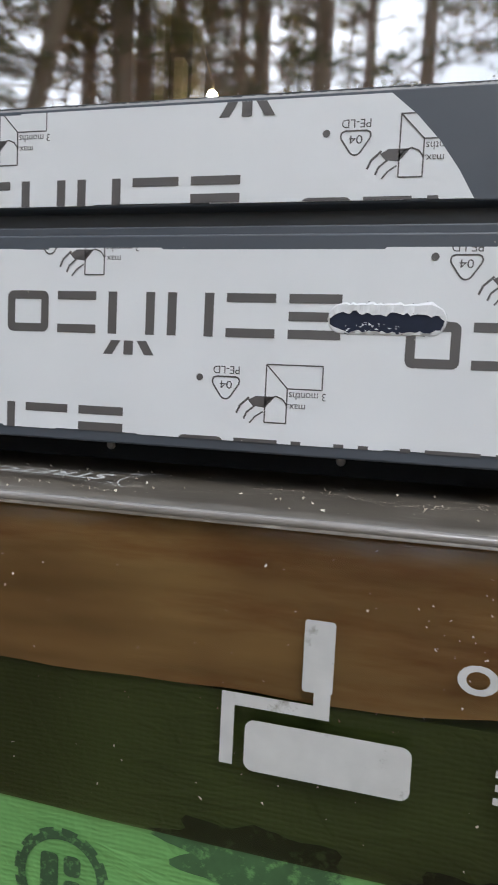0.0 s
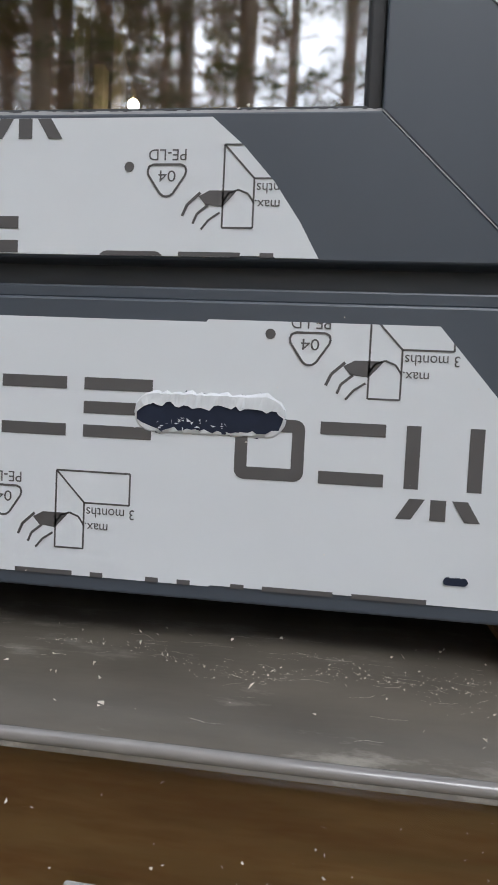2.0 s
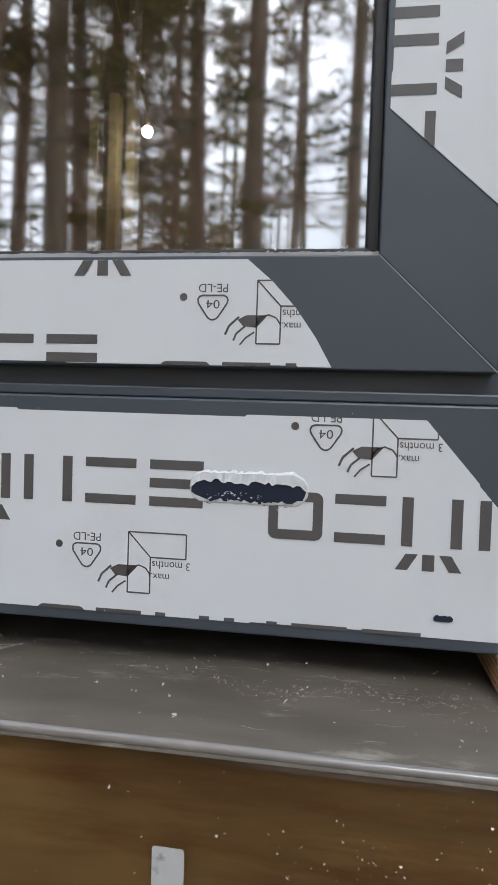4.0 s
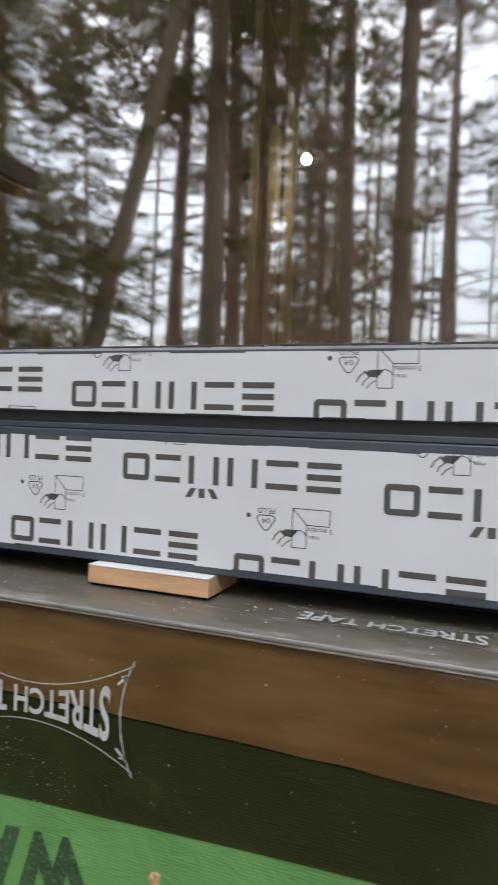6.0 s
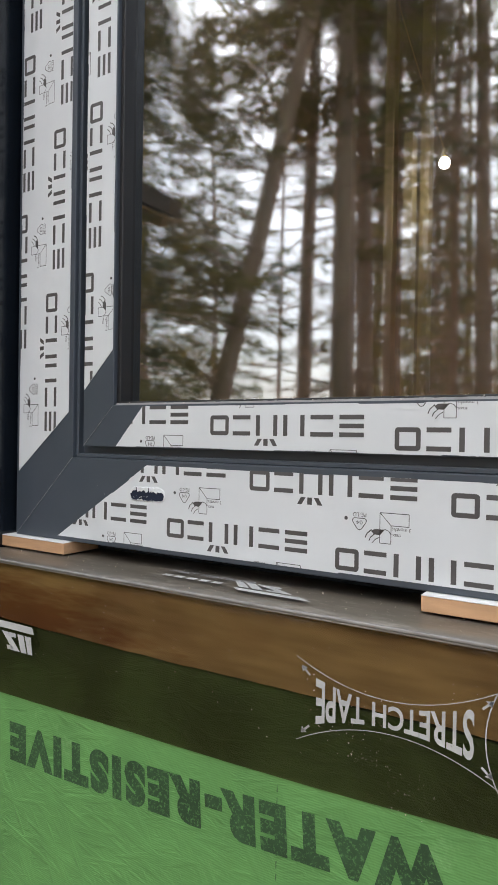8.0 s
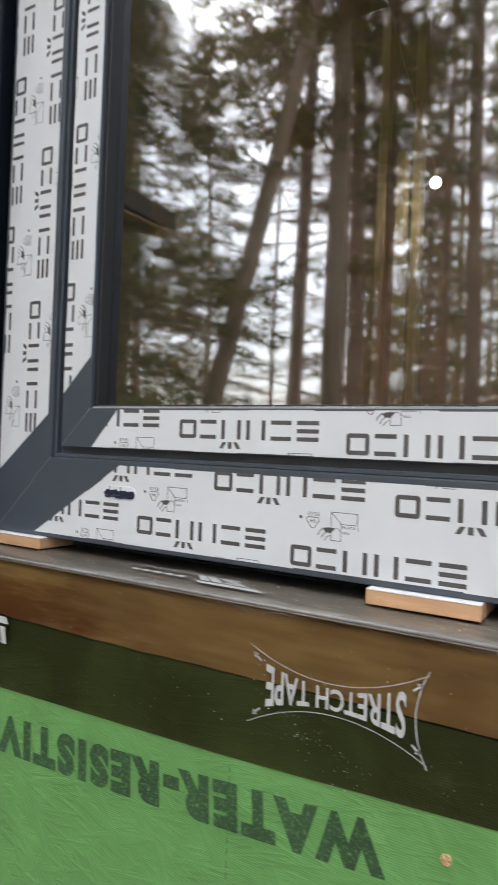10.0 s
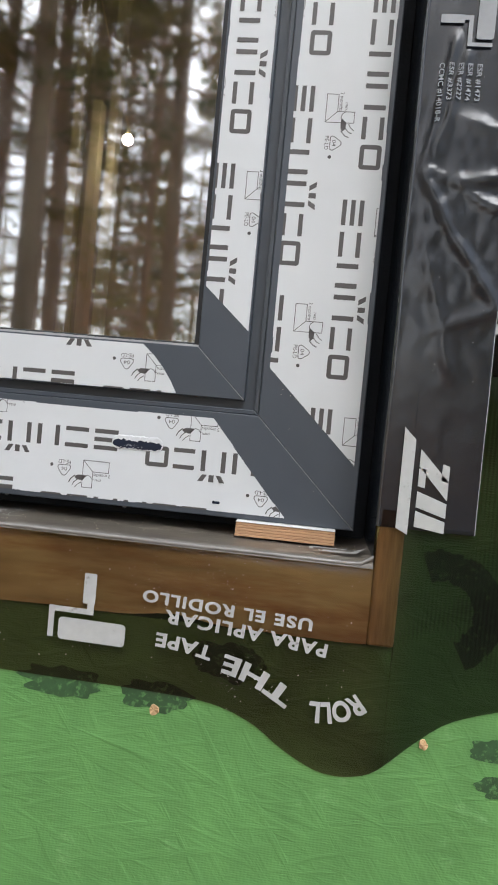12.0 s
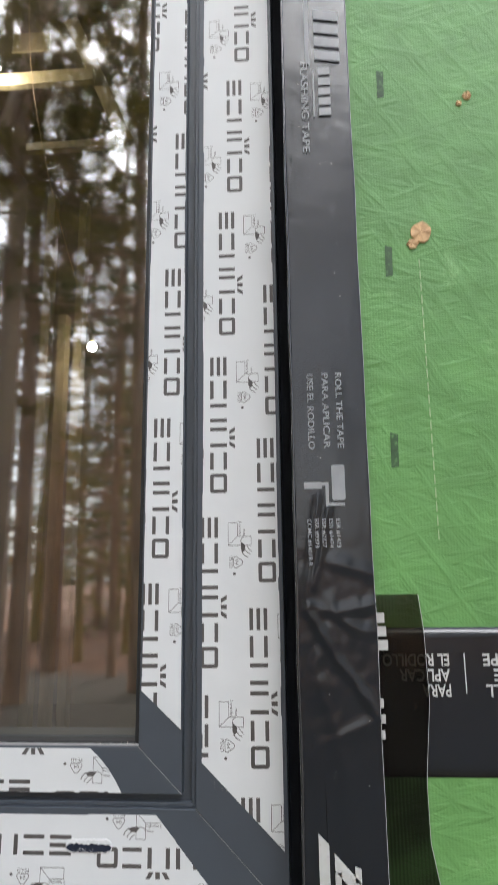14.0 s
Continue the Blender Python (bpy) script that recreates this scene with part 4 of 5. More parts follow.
random.seed(31)
scuffs = []
for i in range(130):
    cx, cy = (random.gauss(0.035, 0.055), min(random.gauss(0.262, 0.010), 0.282)) if random.random() < 0.65 else (random.uniform(-0.74, 0.16), random.uniform(0.226, 0.275))
    ang, long, bend = random.gauss(0, 0.4), random.uniform(0.002, 0.011), random.uniform(-0.7, 0.7)
    pts = []
    for k in range(7):
        f = k / 6 - 0.5
        pts.append((cx + long * f * math.cos(ang + bend * f) + random.uniform(-1, 1) * 0.0003, cy + long * f * math.sin(ang + bend * f) * 0.8 + random.uniform(-1, 1) * 0.0003))
    for a, b in zip(pts, pts[1:]):
        if random.random() < 0.75:
            scuffs += line([a, b], random.choice((0.00005, 0.00008, 0.00013)))
tagged(part("scuff_marks", sheet(scuffs, lambda x, y: (x, y, 1.4676)), SAWDUST, stretch), "pale dusty scratches in the sill tape", kind="stuff")

# ---------------------------------------------------------------- black flashing tapes on the wall
def crumple(x, z):
    """How far the side tape stands off the wall: folds that fan out from its inner edge."""
    d = 0.0
    ox, oz = x, z
    x, z = x + 0.003 * noise.noise((x * 30, z * 30, 1)), z + 0.005 * noise.noise((x * 28, z * 28, 7))
    for x0, z0, x1, z1, width, high in ((0.187, 1.735, 0.252, 1.640, 0.0045, 0.0028), (0.187, 1.737, 0.252, 1.712, 0.0035, 0.0022), (0.205, 1.728, 0.252, 1.735, 0.0040, 0.0026),
                                        (0.210, 1.775, 0.252, 1.760, 0.0060, 0.0020), (0.190, 1.74, 0.203, 1.83, 0.0035, 0.0022), (0.196, 1.745, 0.212, 1.82, 0.0040, 0.0020),
                                        (0.205, 1.630, 0.252, 1.650, 0.0050, 0.0020), (0.195, 1.690, 0.220, 1.600, 0.0060, 0.0014)):
        ux, uz = x1 - x0, z1 - z0
        span = math.hypot(ux, uz)
        s = ((x - x0) * ux + (z - z0) * uz) / span
        off = abs((x - x0) * uz - (z - z0) * ux) / span
        end = min(max((s + 0.006) / 0.012, 0), 1) * min(max((span + 0.006 - s) / 0.012, 0), 1)
        d = max(d, 0.74 * high * end * math.exp(-(off / (0.75 * width)) ** 1.4))
    x, z = ox, oz
    near = math.exp(-((z - 1.70) / 0.07) ** 2)
    d += near * (0.0009 * abs(noise.noise((x * 55 + z * 25, z * 40, 2))) + 0.0008 * noise.noise((x * 120, z * 90, 5)))
    return d + 0.0007 * max(noise.noise((x * 30, z * 14, 6)), 0) + 0.0003 * max(noise.noise((x * 90, z * 60, 8)), 0)


def wall_tape(name, x0, x1, z0, z1, y, nx, nz, folds, label):
    bm = bmesh.new()
    rows_of = []
    for k in range(nz + 1):
        z = z0 + (z1 - z0) * k / nz
        row = []
        for i in range(nx + 1):
            x = x0 + (x1 - x0) * i / nx
            edge = 0.0008 * noise.noise((0, z * 12, 3)) if i in (0, nx) else 0
            row.append(bm.verts.new((x + edge, y - folds(x, z), z)))
        rows_of.append(row)
    for a, b in zip(rows_of, rows_of[1:]):
        for i in range(nx):
            bm.faces.new((a[i], a[i + 1], b[i + 1], b[i]))
    rim = [e for e in bm.edges if e.is_boundary]
    made = bmesh.ops.extrude_edge_only(bm, edges=rim)
    for v in made["geom"]:
        if isinstance(v, bmesh.types.BMVert):
            v.co.y += 0.0012
    bmesh.ops.recalc_face_normals(bm, faces=bm.faces)
    thing = empty(name, label, "flashing tape", "flashing tapes")
    part("tape_strip", bm, BLACKTAPE, thing, smooth=True)
    return thing


def quiet(x, z):
    return 0.0005 * max(noise.noise((x * 20, z * 20, 6)), 0)


side_tape = wall_tape("flashing_tape", 0.1822, 0.2480, 1.4930, 2.86, 0.2190, 34, 420, crumple, "black flashing tape, creased, down the window's side")
left_tape = wall_tape("flashing_tape", -0.858, -0.7762, 1.4930, 2.86, 0.2190, 20, 120, quiet, "black flashing tape down the window's side")
seam_tape = wall_tape("flashing_tape", 0.2400, 1.20, 1.6025, 1.7178, 0.2236, 60, 14, quiet, "black flashing tape over a seam in the board")


def down_words(words, x, z0, z1, high, mat, parent, y):
    """Words that read downwards, letters' tops to the right."""
    tris, wide = lettering(words, 0.01)
    return part("lettering", sheet([[(x + py * high, z0 + px / wide * (z1 - z0)) for px, py in t] for t in tris], lambda a, b: (a, y - crumple(a, b), b)), mat, parent)


def tape_print(thing, x, top, y):
    for words, dx in (("USE EL RODILLO", 0.0), ("PARA APLICAR", 0.0135), ("ROLL THE TAPE", 0.0255)):
        down_words(words, x + dx, top, top - (0.0695 if dx == 0 else 0.0690), 0.0056, FAINTINK, thing, y)
    roller_mark(lambda a, b: (x + 0.0305 - 0.70 * b, y - 0.0004 - crumple(x + 0.0305 - 0.70 * b, top - 0.115 + 0.62 * a), top - 0.115 + 0.62 * a), thing, FAINTINK)
    for i in range(5):
        down_words(("CCMC #14018-R", "ESR #3373", "ESR #2227", "ESR #1474", "ESR #1473")[i], x - 0.003 + 0.0062 * i, top - 0.131, top - 0.131 - (0.040 if i == 0 else 0.0245), 0.0033, FAINTINK, thing, y)


INKTAPE = 0.2178
tape_print(side_tape, 0.1965, 1.940, INKTAPE)
stripes_mark(lambda a, b: (0.1945 + 0.97 * b, INKTAPE - 0.0008, 1.4935 + a), side_tape, TAPEINK)
# upper maker's mark: a long stripe, slanted stripes, plain bars, then words
for p in ([[(0.205, 2.345), (0.2095, 2.345), (0.2095, 2.262), (0.205, 2.270)]] +
          [[(0.2145, 2.33 - 0.016 * i), (0.2395, 2.325 - 0.016 * i), (0.2395, 2.314 - 0.016 * i), (0.2145, 2.319 - 0.016 * i)] for i in range(4)] +
          [bar(0.217, 2.252 - 0.0115 * i, 0.2290, 2.2605 - 0.0115 * i) for i in range(5)] + [bar(0.2115, 2.205, 0.2132, 2.258)]):
    part("mark_stripe", sheet([p], lambda a, b: (a, INKTAPE - 0.0008, b)), FAINTINK, side_tape)
down_words("FLASHING TAPE", 0.2000, 2.268, 2.166, 0.0070, FAINTINK, side_tape, INKTAPE - 0.0006)
tape_print(left_tape, -0.836, 1.72, INKTAPE)


SEAMY = 0.22295
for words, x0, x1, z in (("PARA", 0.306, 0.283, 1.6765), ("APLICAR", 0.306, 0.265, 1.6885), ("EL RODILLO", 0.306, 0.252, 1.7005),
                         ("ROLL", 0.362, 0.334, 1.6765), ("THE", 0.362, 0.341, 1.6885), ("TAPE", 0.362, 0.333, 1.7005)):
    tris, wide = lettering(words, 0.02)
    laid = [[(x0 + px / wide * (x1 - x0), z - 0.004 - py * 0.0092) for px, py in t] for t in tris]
    # letters under the stretched ear take the darkened copy of the ink
    for ink, covered in ((TAPEINK, False), (DIMMEDINK, True)):
        some = [t for t in laid if (sum(p[0] for p in t) / 3 < 0.2880) == covered]
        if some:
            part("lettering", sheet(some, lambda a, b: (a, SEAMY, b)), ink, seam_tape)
part("thin_rule", sheet([bar(0.3178, 1.666, 0.3188, 1.697)], lambda a, b: (a, SEAMY, b)), TAPEINK, seam_tape)
roller_mark(lambda a, b: (0.392 - 0.95 * a, SEAMY, 1.636 + 0.95 * (0.0245 - b)), seam_tape, TAPEINK)
for p in [bar(0.2485, 1.700 + 0.011 * i, 0.2570 - 0.001 * i, 1.708 + 0.011 * i) for i in range(3)] + [bar(0.2485, 1.655 - 0.012 * i, 0.2510 + 0.001 * (i % 2), 1.662 - 0.012 * i) for i in range(3)]:
    part("mark_stripe", sheet([p], lambda a, b: (a, 0.2212, b)), TAPEINK, seam_tape)
for thing, x in ((side_tape, 0.1826), (left_tape, -0.7764)):
    fold = bmesh.new()
    hoops = []
    for k in range(141):
        z = 1.4935 + 1.3 * k / 140
        shift = 0.0011 * noise.noise((z * 9, x, 4)) + 0.0005 * noise.noise((z * 40, x, 1))
        hoops.append([fold.verts.new((x + shift + 0.0012 * math.cos(radians(a)), 0.2188 - 0.0006 + 0.0012 * math.sin(radians(a)), z)) for a in range(0, 361, 45)])
    for a, b in zip(hoops, hoops[1:]):
        for k in range(8):
            fold.faces.new((a[k], a[k + 1], b[k + 1], b[k]))
    bmesh.ops.recalc_face_normals(fold, faces=fold.faces)
    part("folded_corner", fold, EDGEDARK, thing, smooth=True)

part("cut_edge", sheet(line([(0.2479 + 0.0008 * noise.noise((0, z * 12, 3)), z) for z in [1.4935 + 0.01 * i for i in range(90)]], 0.0005), lambda a, b: (a, 0.2184 - crumple(a, b), b)), SEAL, side_tape, "pale cut edge of the tape")
part("cut_edge", sheet(line([(tape_right(z) - 0.0003, z) for z in [1.395 + 0.007 * i for i in range(51)]], 0.0005), lambda a, b: (a, 0.2206, b)), SEAL, stretch, "pale cut edge of the tape")

# ---------------------------------------------------------------- marks on the green board
mark = empty("board_print", "dark green stamped print on the sheathing", "printed mark")
words_on_curve("WATER-RESISTIVE", [(-0.3040, 1.3325), (-0.505, 1.3190), (-0.7120, 1.3115)], 0.0305, BOARDINK, mark, y=WALL - 0.0006, bold=0.07, gap=1.25)
part("worn_ink", sheet([bar(-0.800, 1.276, -0.752, 1.309)], lambda a, b: (a, WALL - 0.0006, b)), BOARDINK, mark)
badge = []
for i in range(36):
    a0, a1 = 2 * math.pi * i / 36, 2 * math.pi * (i + 1) / 36
    r = 0.0182 if i % 3 else 0.0168
    badge.append([(-0.1025 + r * math.cos(a0), 1.3315 + r * math.sin(a0)), (-0.1025 + r * math.cos(a1), 1.3315 + r * math.sin(a1)),
                  (-0.1025 + 0.0138 * math.cos(a1), 1.3315 + 0.0138 * math.sin(a1)), (-0.1025 + 0.0138 * math.cos(a0), 1.3315 + 0.0138 * math.sin(a0))])
badge += [rounded(-0.1105, 1.3230, -0.1035, 1.3400, 0.002), rounded(-0.1015, 1.3240, -0.0945, 1.3310, 0.002), rounded(-0.1015, 1.3325, -0.0950, 1.3400, 0.002)]
part("round_stamp", sheet(badge, lambda a, b: (a, WALL - 0.0006, b)), BOARDINK, mark)


WORNINK = material("worn_board_ink", (0.035, 0.085, 0.03), 0.6, vary=0.3, scale=150, spots=(0.105, 0.24, 0.075), spot_scale=230, spot_at=0.53)


def blot(points, seed, mat, y):
    """Worn ink with a broken edge round a middle line."""
    random.seed(seed)
    polys = []
    for x, z, rx, rz in points:
        grow = [0.85 + 0.35 * noise.noise((math.cos(2 * math.pi * i / 48) * 2.2, math.sin(2 * math.pi * i / 48) * 2.2, seed)) + random.uniform(-0.03, 0.03) for i in range(48)]
        polys.append([(x + rx * math.cos(2 * math.pi * i / 48) * grow[i], z + rz * math.sin(2 * math.pi * i / 48) * grow[i]) for i in range(48)])
    return tagged(part("worn_ink", sheet(polys, lambda a, b: (a, y, b)), mat, mark), "flecked remains of worn dark ink, one patch darkened for tape creases", kind="stuff")


blot([(-0.035, 1.353, 0.036, 0.013)], 1, WORNINK, WALL - 0.0005)
blot([(0.037, 1.352, 0.031, 0.013)], 2, WORNINK, WALL - 0.0005)
arc = []
for i in range(28):
    a0, a1 = radians(-62 + 6.2 * i), radians(-62 + 6.2 * (i + 1))
    r0, r1 = 0.022 + 0.003 * noise.noise((i * 0.5, 0, 0)), 0.043 + 0.004 * noise.noise((i * 0.5, 3, 0))
    arc.append([(0.232 + r0 * math.cos(a0), 1.437 + r0 * math.sin(a0)), (0.232 + r1 * math.cos(a0), 1.437 + r1 * math.sin(a0)),
                (0.232 + r1 * math.cos(a1), 1.437 + r1 * math.sin(a1)), (0.232 + r0 * math.cos(a1), 1.437 + r0 * math.sin(a1))])
ring_sheet = sheet(arc, lambda a, b: (a, WALL - 0.0005, b))
bmesh.ops.remove_doubles(ring_sheet, verts=ring_sheet.verts, dist=0.0001)
part("worn_ink", ring_sheet, WORNINK, mark)
# ink remains that also paint in the dark of the tape's creases here
blot([(0.088, 1.384, 0.030, 0.016)], 7, WORNINK, WALL - 0.0005)
blot([(0.285, 1.345, 0.030, 0.010)], 3, WORNINK, WALL - 0.0005)
blot([(0.290, 1.320, 0.026, 0.010)], 4, WORNINK, WALL - 0.0005)
for x, z in ((0.277, 2.050), (0.272, 1.869), (0.279, 2.242)):
    part("worn_ink", sheet([[(x - 0.0035, z - 0.016), (x + 0.003, z - 0.015), (x + 0.0038, z + 0.014), (x - 0.003, z + 0.016)]], lambda a, b: (a, WALL - 0.0005, b)), WORNINK, mark)


part("scored_line", sheet([bar(0.3045, 1.790 + 0.012 * i, 0.3056, 1.7985 + 0.012 * i) for i in range(22)], lambda a, b: (a, WALL - 0.0005, b)), PALEGREEN, mark)
part("scored_line", sheet([bar(-0.4245, 1.20 + 0.009 * i, -0.4238, 1.2055 + 0.009 * i) for i in range(16)], lambda a, b: (a, WALL - 0.0008, b)), BOARDINK, mark)


def torn_chip(x, z, size, seed):
    """A spot where the coating is torn off round a fixing, with raised bare fibres."""
    random.seed(seed)
    bm = bmesh.new()
    hub = bm.verts.new((x, WALL - 0.0018, z))
    rim = []
    for i in range(14):
        a = 2 * math.pi * i / 14
        r = size * (0.88 + 0.3 * noise.noise((math.cos(a) * 1.3, math.sin(a) * 1.3, seed)) + random.uniform(-0.07, 0.07))
        rim.append(bm.verts.new((x + r * math.cos(a), WALL - 0.0006 - 0.0022 * random.random(), z + r * math.sin(a))))
    foot = [bm.verts.new((v.co.x, WALL + 0.001, v.co.z)) for v in rim]
    for i in range(14):
        bm.faces.new((hub, rim[i - 1], rim[i]))
        bm.faces.new((rim[i - 1], foot[i - 1], foot[i], rim[i]))
    bmesh.ops.recalc_face_normals(bm, faces=bm.faces)
    return tagged(part("torn_chip", bm, CHIP), "torn pale wood fibres where a fixing broke the green coating", "wood chip", "torn chips")


for i, (x, z, r) in enumerate(((-0.263, 1.327, 0.0042), (0.037, 1.342, 0.0042), (0.229, 1.3435, 0.0036), (0.308, 2.078, 0.0110), (0.300, 2.066, 0.0055), (0.362, 2.222, 0.0045), (0.354, 2.214, 0.003))):
    torn_chip(x, z, r, 20 + i)

# ---------------------------------------------------------------- inside the house, seen dimly through the glass
room = bmesh.new()
for lo, hi in (((-4.4, 0.39, -0.3), (3.2, 9.5, 0.0)), ((-4.4, 9.5, -0.3), (3.2, 9.62, 8.6)), ((-4.5, 0.39, -0.3), (-4.4, 9.5, 8.6)), ((3.202, 0.224, -0.3), (3.3, 9.5, 8.6)), ((-4.5, 0.386, 8.6), (3.3, 9.6, 8.7))):
    add_box(room, lo, hi)
tagged(part("wall_interior", room, DARKWALL), "dim unfinished interior walls, floor and roof deck", "room", kind="structure")
for x, y, foot, high in ((-2.46, 5.95, 0.0, 5.97), (-2.15, 6.1, 0.0, 5.97), (-2.25, 5.9, 0.0, 4.52)):
    tagged(part("post", box((x - 0.045, y, foot), (x + 0.045, y + 0.14, high), 0.004), STUD), "bare yellowish timber post inside the house", "post", "timber posts")
for x0, x1, z, deep in ((-3.6, -2.02, 7.42, 0.16), (-2.75, -1.72, 6.52, 0.09)):
    tagged(part("roof_beam", box((x0, 5.86, z - deep / 2), (x1, 5.95, z + deep / 2), 0.004), STUD), "bare yellowish roof beam", "beam", "roof beams")
brace = part("roof_brace", box((-0.08, -0.045, -0.75), (0.08, 0.045, 1.1), 0.004), STUD)
brace.matrix_world = pose(-1.93, 6.02, 7.28, 0, -23, 0)
tagged(brace, "slanted bare timber brace under the roof beams", "brace")
tagged(part("gusset_board", box((-3.05, 5.97, 7.88), (-2.60, 5.995, 8.14), 0.003), STUD), "pale board nailed high on the framing", "board")

def work_lamp(x, y, z, power, sag):
    thing = empty("work_lamp", "bare lit work bulb hanging on its cable", "lamp", "work lamps")
    bm = bmesh.new()
    bmesh.ops.create_uvsphere(bm, u_segments=20, v_segments=12, radius=0.048, matrix=Matrix.Translation((x, y, z)))
    part("bulb", bm, BULB, thing, smooth=True)
    bm = bmesh.new()
    bmesh.ops.create_cone(bm, segments=12, radius1=0.024, radius2=0.020, depth=0.07, cap_ends=True, matrix=Matrix.Translation((x, y, z + 0.085)))
    part("socket", bm, STUD, thing)
    flex = bmesh.new()
    rings = []
    for k in range(15):
        f = k / 14
        cx, cz = x - 0.9 * math.sin(math.pi * f / 2) * sag, z + 0.11 + (8.55 - z - 0.11) * f
        rings.append([flex.verts.new((cx + 0.004 * math.cos(radians(a)), y + 0.004 * math.sin(radians(a)), cz)) for a in (0, 90, 180, 270)])
    for a, b in zip(rings, rings[1:]):
        for k in range(4):
            flex.faces.new((a[k - 1], a[k], b[k], b[k - 1]))
    part("cable", flex, EAVEWOOD, thing)
    data = bpy.data.lights.new("bulb_light", "POINT")
    data.energy, data.color, data.shadow_soft_size = power, (1.0, 0.94, 0.85), 0.05
    lamp = new("bulb_light", data)
    lamp.location = (x, y - 0.02, z - 0.12)


work_lamp(-1.83, 5.64, 4.04, LAMP * 0.9, 1.0)
work_lamp(-3.06, 5.66, 7.40, LAMP * 5.0, 0.1)

# ---------------------------------------------------------------- outdoors: ground, woods, neighbouring wing
ground = bmesh.new()
size, n = 300.0, 60
cells = []
for i in range(n + 1):
    row = []
    for j in range(n + 1):
        u, v = (i / n * 2 - 1), (j / n * 2 - 1)
        x, y = size * u * abs(u), size * v * abs(v) - 8
        h = 0.0 if y > -1.5 else min((-1.5 - y) / 20, 1) * (0.5 * noise.noise((x * 0.07, y * 0.07, 0)) + 0.3)
        row.append(ground.verts.new((x, y, h - 0.05)))
    cells.append(row)
for a, b in zip(cells, cells[1:]):
    for j in range(n):
        ground.faces.new((a[j], b[j], b[j + 1], a[j + 1]))
tagged(part("ground", ground, LITTER, smooth=True), "brown forest floor of leaf litter and moss", "ground", kind="structure")


def tube(verts, faces, path, radii, sides):
    """Adds a tapering tube along a path to lists of vertices and faces."""
    base = len(verts)
    for p, r in zip(path, radii):
        for k in range(sides):
            a = 2 * math.pi * k / sides
            verts.append((p[0] + r * math.cos(a), p[1] + r * math.sin(a), p[2]))
    for i in range(len(path) - 1):
        for k in range(sides):
            a, b = base + i * sides + k, base + i * sides + (k + 1) % sides
            faces.append((a, b, b + sides, a + sides))


def limb_tube(verts, faces, path, radii):
    """Adds a thin three-sided limb that may run in any direction."""
    base = len(verts)
    for p, r in zip(path, radii):
        verts += [(p[0], p[1], p[2] + r), (p[0] + r, p[1] - r * 0.5, p[2] - r * 0.6), (p[0] - r, p[1] + r * 0.5, p[2] - r * 0.6)]
    for i in range(len(path) - 1):
        for k in range(3):
            a, b = base + 3 * i + k, base + 3 * i + (k + 1) % 3
            faces.append((a, b, b + 3, a + 3))


